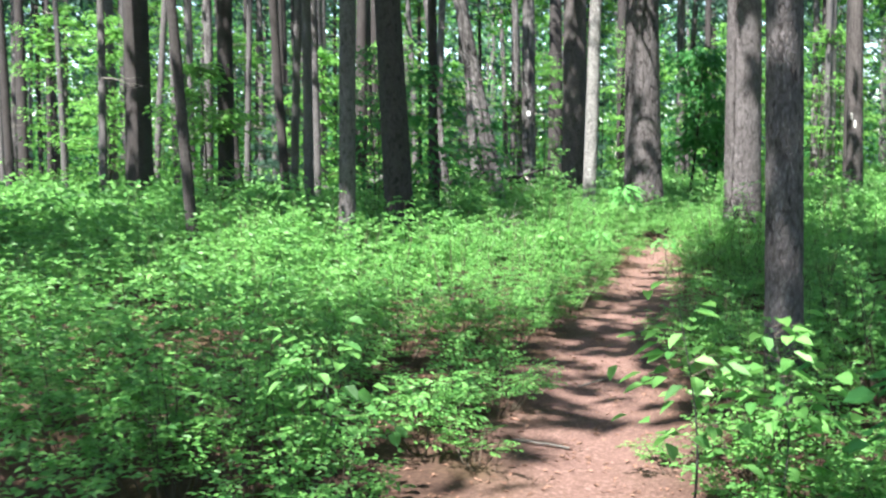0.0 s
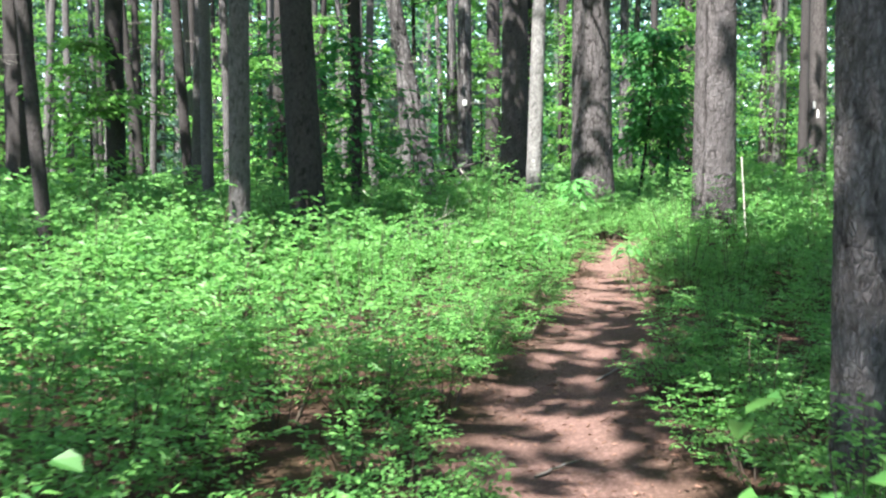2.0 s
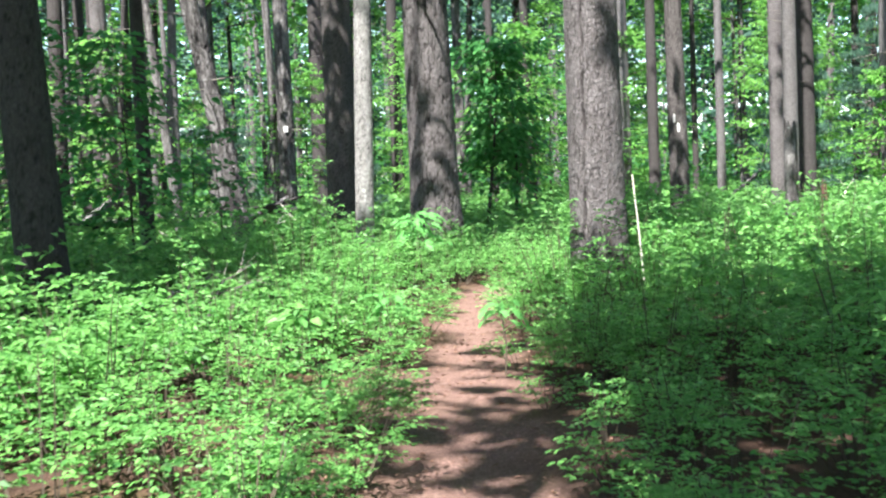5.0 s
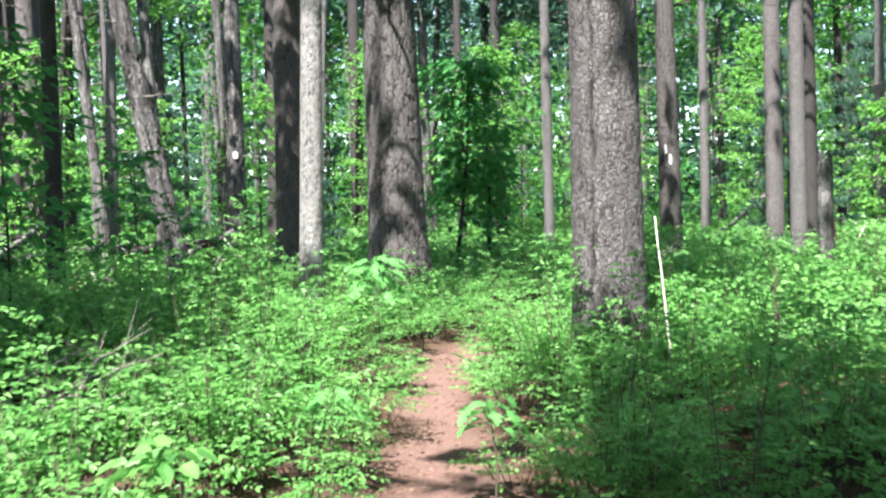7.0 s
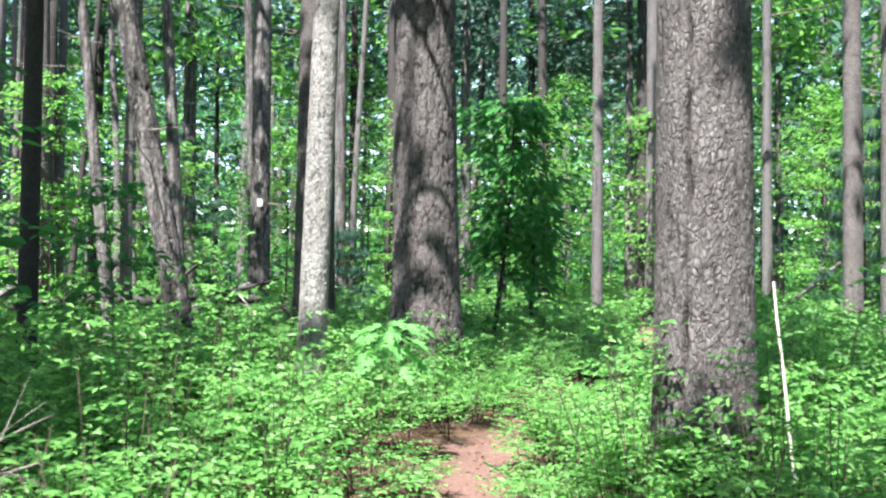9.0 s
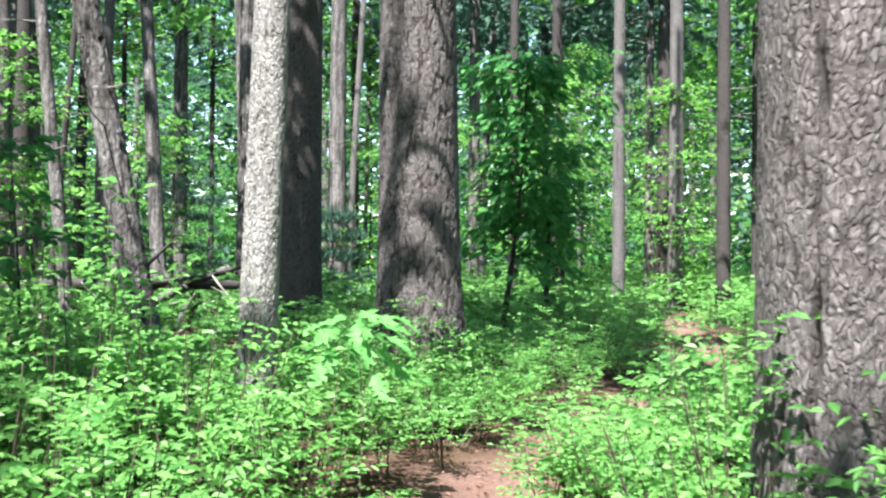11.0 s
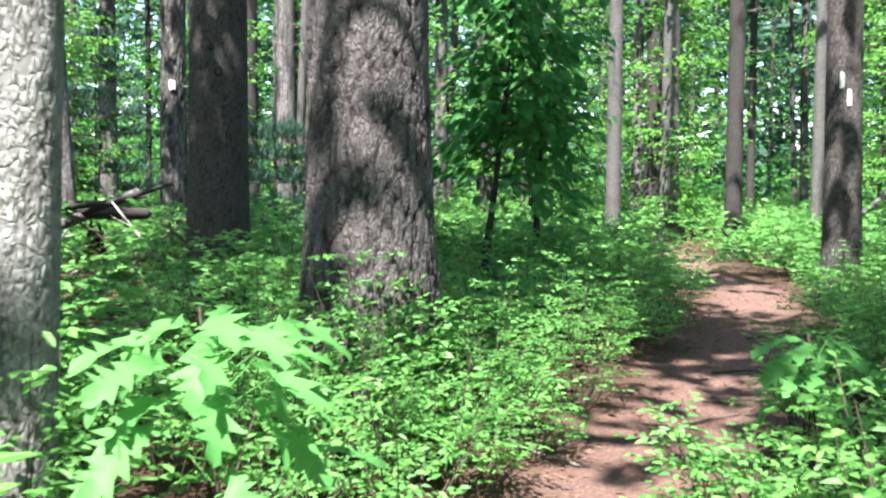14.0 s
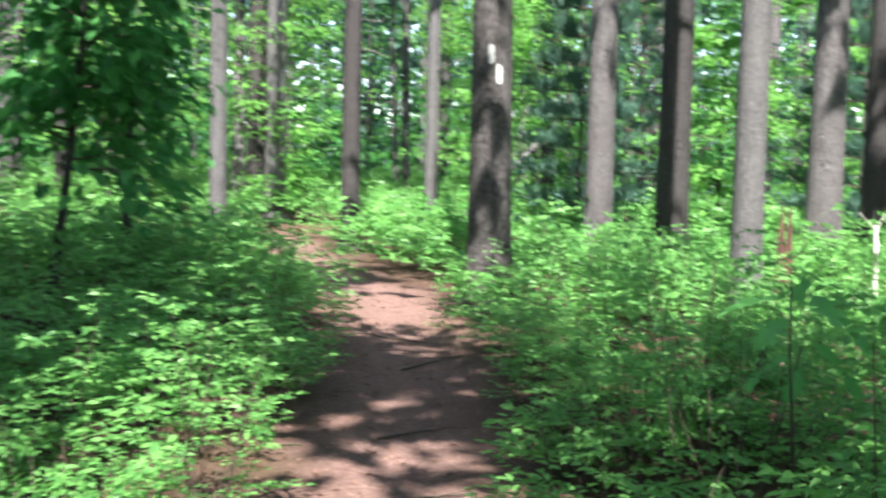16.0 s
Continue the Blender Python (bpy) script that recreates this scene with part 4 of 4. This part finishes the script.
oak_seedling(4.34, 17.25, 1.02, 0.55, 34, 0.20, "bright green oak seedling with large lobed leaves")
oak_seedling(6.77, 18.26, 0.78, 0.32, 16, 0.20, "small oak seedling with lobed leaves beside the trail")
oak_seedling(8.1, 18.8, 1.05, 0.3, 9, 0.2, "oak seedling with pale lobed leaves among shrubs")
oak_seedling(3.72, 12.75, 0.55, 0.24, 14, 0.15, "small oak seedling with lobed leaves beside the trail")
oak_seedling(2.98, 13.2, 0.58, 0.22, 12, 0.15, "small oak seedling with lobed leaves among shrubs")


# ---- far woods ----
def far_foliage(name, clumps, per, a0, a1, r0, r1, top, power, size, spread, mat, label):
    """Foliage of the woods: flat sprays of leaves in clumps, with gaps between."""
    turn, out = rng.uniform(radians(a0), radians(a1), clumps), rng.uniform(r0, r1, clumps)
    up = rng.uniform(0, 1, clumps) ** power * top
    shift = rng.uniform(0, 6.28)
    lump = np.sin(turn * 31 + up * 0.9 + shift) * np.sin(up * 1.3 + turn * 17 - shift) > -0.68
    turn, out, up = (np.repeat(q[lump], per) for q in (turn, out, up))
    n = len(turn)
    at = np.stack([4 + out * np.cos(turn), 18 + out * np.sin(turn), 0.7 + up], -1) + rng.normal(0, 1, (n, 3)) * [spread, spread, spread * 0.22]
    at[:, 2] = np.maximum(at[:, 2], 0.9)
    s = Shape()
    blades(s, at, unit(rng.normal(size=(n, 3)) * [1, 1, 0.35]), unit(rng.normal(size=(n, 3)) * 0.7 + [0, 0, 0.9]), rng.uniform(0.6, 1.3, n) * size, rng.uniform(0.35, 0.8, n) * size, fine=False)
    tagged(part(name, s.mesh(name), mat), label, "woods", kind="stuff")


far_foliage("far_woods", 4600, 14, 0, 140, 34, 58, 11, 1.3, 0.19, 0.55, SPRING_LEAF, "spring-green foliage of the woods between distant trunks")
# Shaded layer of the same woods, made by the darker leaf colour.
far_foliage("far_woods", 4600, 13, 0, 140, 36, 60, 15, 1.25, 0.26, 0.7, SHADED_LEAF, "shaded green foliage of the woods between distant trunks")
far_foliage("far_woods", 8200, 11, -10, 150, 56, 84, 24, 1.2, 0.95, 1.2, NEEDLES, "dark pine foliage closing the woods in the distance")
far_foliage("far_woods", 1500, 16, 0, 140, 28, 48, 14, 0.8, 0.26, 0.6, BLUE_NEEDLES, "blue-green boughs of young pines between the trunks")
far_foliage("far_woods", 3000, 9, -10, 150, 84, 104, 34, 1.0, 1.7, 2.0, NEEDLES, "dark tree crowns closing the farthest woods")
far_foliage("far_woods", 6000, 8, -10, 150, 52, 100, 4.0, 1.0, 0.7, 1.0, SHADED_LEAF, "low shaded thicket closing the distance")
far_foliage("far_woods", 1400, 10, 150, 350, 45, 80, 20, 1.2, 1.2, 1.5, NEEDLES, "dark foliage of the woods behind the trail")

# ---- knots, stubs and dead wood ----
def knot(parent, radius, face_deg, z, w, h, lean=0.0):
    s = Shape()
    a = radians(face_deg)
    out, side = np.array([math.cos(a), math.sin(a), 0]), np.array([-math.sin(a), math.cos(a), 0])
    rings, sides = ((1.0, 0.0), (0.8, 0.022), (0.5, 0.012), (0.2, -0.02)), 12
    verts = [np.array([lean * z, 0, z]) + out * (radius + d) + side * (0.5 * w * q * math.cos(t)) + np.array([0, 0, 0.5 * h * q * math.sin(t)])
             for q, d in rings for t in np.arange(sides) * 2 * np.pi / sides]
    quads = [[k * sides + j, k * sides + (j + 1) % sides, (k + 1) * sides + (j + 1) % sides, (k + 1) * sides + j] for k in range(3) for j in range(sides)]
    s.add(verts, quads)
    part("knot", s.mesh("knot", True), KNOT_WOOD, parent, "dark open branch knot")


knot(pine_knot, 0.315, -107, 3.85, 0.10, 0.20, -0.012)
knot(pine_knot, 0.345, -80, 2.2, 0.05, 0.08, -0.012)
knot(pine_dark, 0.30, -97, 2.35, 0.10, 0.12)
knot(pine_dark, 0.30, -110, 2.6, 0.06, 0.07)


def stick(name, points, radii, mat, label, category="fallen branch", sides=6, twigs=0, group=""):
    """A stick or log; twigs fork off it."""
    pts = np.array(points, float)
    k = np.linspace(0, 1, 9)
    line = np.stack([np.interp(k, np.linspace(0, 1, len(pts)), pts[:, c]) for c in range(3)], -1)
    size = np.linalg.norm(pts[-1] - pts[0])
    line[1:-1] += rng.normal(0, 0.005 * size, (7, 3))
    s = Shape()
    tube(s, line, np.interp(k, np.linspace(0, 1, len(radii)), radii), sides)
    ob = part(name, s.mesh(name, True), mat)
    tagged(ob, label, category, group)
    for _ in range(twigs):
        q = int(rng.integers(2, 8))
        aim = unit(rng.normal(size=3) + (line[-1] - line[0]) / size + [0, 0, 0.3]) * size * rng.uniform(0.12, 0.3)
        t = Shape()
        tube(t, line[q] + np.linspace(0, 1, 4)[:, None] * aim, np.array([0.5, 0.4, 0.3, 0.12]) * radii[-1] * 1.6, 4)
        part("twig", t.mesh("twig", True), mat, ob)
    return ob


def g(x, y, z=0.0):
    return (x, y, height_at(x, y) + z)


stick("dead_pole", [g(5.60, 14.12, -0.1), g(5.62, 14.40, 1.40)], [0.011, 0.006], WHITE_POLE, "bleached bare dead sapling stem beside a thick pine", "dead sapling")
stick("fallen_log", [g(-1.9, 29.0, 0.62), g(1.2, 28.7, 0.72), g(4.6, 28.2, 0.78)], [0.09, 0.10, 0.07], DARK_BARK, "dark fallen log lying among stumps", "log", 12, 5)
stick("fallen_log", [g(2.6, 27.6, 0.05), g(3.4, 28.0, 0.60), g(4.5, 28.7, 1.05)], [0.09, 0.08, 0.05], SNAG_WOOD, "pale barkless fallen trunk", "log", 10, 2)
stick("fallen_log", [g(-0.6, 28.0, 0.0), g(0.0, 28.7, 0.5), g(0.8, 29.7, 1.1)], [0.12, 0.11, 0.08], SNAG_WOOD, "grey fallen log propped on another", "log", 10, 1)
stick("leaning_pole", [g(14.9, 28.9, 0.1), g(17.0, 29.5, 1.3), g(19.2, 30.2, 2.5)], [0.05, 0.045, 0.03], SNAG_WOOD, "grey dead trunk leaning over the shrubs", "dead tree", 8, 3)
stick("dead_branch", [g(12.95, 21.05, 0.3), g(13.05, 21.1, 0.85), g(13.3, 21.25, 1.05)], [0.018, 0.016, 0.007], WHITE_POLE, "pale curved dead branch standing in the shrubs", twigs=2)
for a, b, c in (((1.2, 13.5), (2.1, 14.3), 0.42), ((1.3, 14.2), (2.2, 13.9), 0.5), ((1.1, 13.9), (2.0, 13.6), 0.34), ((1.4, 13.3), (1.7, 14.5), 0.45), ((1.0, 13.7), (1.9, 14.6), 0.55), ((1.5, 13.4), (2.2, 14.7), 0.6), ((1.2, 14.4), (2.0, 14.0), 0.38)):
    stick("dead_branch", [g(*a, 0.12), g((a[0] + b[0]) / 2, (a[1] + b[1]) / 2, c), g(*b, c + 0.15)], [0.014, 0.010, 0.005], DEAD_TWIG, "grey dead branch in a brush heap", twigs=6, group="brush heap")
stick("bark_scrap", [g(2.68, 13.5, 0.28), g(2.70, 13.5, 0.33), g(2.72, 13.52, 0.37)], [0.012, 0.022, 0.010], WHITE_POLE, "pale curled scrap of bark caught in shrubs", "bark scrap")
for k in range(16):
    x, y = 2.0 + 3.6 * ((k * 0.618) % 1), 26.6 + 2.6 * ((k * 0.382) % 1)
    a, r = rng.uniform(0, 6.28), rng.uniform(0.7, 1.5)
    stick("dead_branch", [g(x, y, 0.1), g(x + 0.5 * r * math.cos(a), y + 0.5 * r * math.sin(a), rng.uniform(0.35, 0.6)), g(x + r * math.cos(a), y + r * math.sin(a), rng.uniform(0.45, 1.0))], [0.028, 0.022, 0.010],
          (DEAD_TWIG, SNAG_WOOD, TWIG, WHITE_POLE)[k % 4], "bare dead branch among fallen logs", twigs=3, group="branches by the logs")
stick("dead_branch", [g(3.60, 24.5, 0.45), g(3.68, 24.5, 0.68), g(3.80, 24.5, 0.84)], [0.03, 0.026, 0.012], WHITE_POLE, "short bleached branch standing in the shrubs", twigs=1)
for a, b in (((5.0, 16.95), (5.35, 17.2)), ((6.25, 19.3), (6.05, 19.65)), ((1.45, 7.05), (1.75, 7.3)), ((2.3, 9.0), (2.6, 9.4)), ((7.6, 20.4), (8.0, 20.25)), ((7.15, 19.9), (7.6, 20.0)), ((8.2, 21.25), (8.65, 21.2)), ((1.1, 5.6), (0.8, 5.75)), ((9.4, 22.6), (10.1, 22.7)), ((9.9, 23.9), (10.2, 23.3))):
    stick("twig_on_trail", [g(*a, 0.012), g((a[0] + b[0]) / 2, (a[1] + b[1]) / 2, 0.018), g(*b, 0.012)], [0.008, 0.007, 0.004], DEAD_TWIG if a[0] < 7 else TWIG, "small dead twig lying on the needle-strewn trail", "twig", 5, 1, "twigs on the trail")
for x, y, h in ((6.05, 13.75, 0.95), (6.25, 13.95, 1.05), (6.5, 14.3, 1.0), (2.7, 16.2, 0.85), (4.75, 14.9, 0.8), (1.9, 15.0, 0.9), (7.1, 15.1, 1.0), (4.6, 13.0, 0.8)):
    stick("bare_stem", [g(x, y, -0.05), g(x + 0.05, y + 0.03, h * 0.6), g(x + rng.normal(0, 0.08), y, h)], [0.009, 0.007, 0.003], TWIG, "thin bare dark stem rising from the shrubs", "dead stem", 5, 2, "bare stems")


def rotten_stump(x, y, height, d):
    thing = new("rotten_stump")
    thing.location = g(x, y)
    tagged(thing, "jagged reddish rotten stump among shrubs", "stump")
    for k in range(7):
        a = k * 0.9
        s = Shape()
        top = height * rng.uniform(0.45, 1.0)
        r = 0.32 * d
        tube(s, [[r * math.cos(a), r * math.sin(a), -0.1], [r * 0.9 * math.cos(a), r * 0.9 * math.sin(a), top * 0.6], [r * 0.7 * math.cos(a), r * 0.7 * math.sin(a), top]], [0.3 * d, 0.24 * d, 0.05 * d], 6)
        part("splinter", s.mesh("splinter"), RED_WOOD, thing)


rotten_stump(13.5, 22.2, 1.25, 0.16)
rotten_stump(-1.2, 28.95, 0.68, 0.3)
rotten_stump(4.0, 28.32, 0.74, 0.28)

# leafy saplings close to the trail at the start
sapling("viburnum_sapling", 1.22, 3.9, 1.08, 0.36, 0.4, 18, 0.085, SHRUB_LEAF, "young leafy sapling with broad leaves beside the trail", stem=0.007, per=4)
sapling("viburnum_sapling", 1.75, 4.3, 0.9, 0.42, 0.3, 22, 0.095, SHRUB_LEAF, "young leafy sapling with broad leaves beside the trail", stem=0.007, per=4)
# This viburnum takes the darker leaf, so its shade is in the colour.
sapling("viburnum_sapling", 1.95, 3.5, 0.85, 0.38, 0.3, 20, 0.095, SHADED_LEAF, "shaded leafy sapling with broad leaves beside the trail", stem=0.007, per=4)
for x, y in ((-0.2, 4.6), (-1.2, 6.0), (0.3, 9.6), (-1.5, 8.2), (2.1, 11.4), (5.0, 12.0), (4.9, 10.2), (3.9, 8.6), (7.4, 17.6), (8.6, 17.9), (3.3, 18.6), (7.0, 17.9)):
    sapling("leafy_sprout", x, y, rng.uniform(0.55, 0.85), 0.26, 0.4, 9, 0.085, SHRUB_LEAF, "small broad-leaved sprout among huckleberry shrubs", "sprout", 0.005, per=4, group="sprouts")

# ---- fallen leaves and needles on the floor ----
n_litter = 48000
lx, ly = rng.uniform(-4, 13, n_litter), rng.uniform(2, 27, n_litter)
near_trail = trail_distance(lx, ly)
chosen = (near_trail < 1.6) | (((lx - 0.3) / 1.7) ** 2 + ((ly - 9.9) / 1.0) ** 2 < 1) | (rng.uniform(0, 1, n_litter) < 0.25)
lx, ly = lx[chosen], ly[chosen]
n_litter = len(lx)
litter = Shape()
blades(litter, np.stack([lx, ly, land(lx, ly) + 0.008], -1), np.stack([rng.normal(size=n_litter), rng.normal(size=n_litter), rng.normal(0, 0.12, n_litter)], -1),
       np.array([0, 0, 1.0]) + rng.normal(0, 0.25, (n_litter, 3)), rng.uniform(0.015, 0.06, n_litter), rng.uniform(0.004, 0.026, n_litter), False)
tagged(part("fallen_leaves", litter.mesh("fallen_leaves"), DRY_LEAF), "dry brown leaves and needles strewn on the forest floor", "leaf litter", kind="stuff")
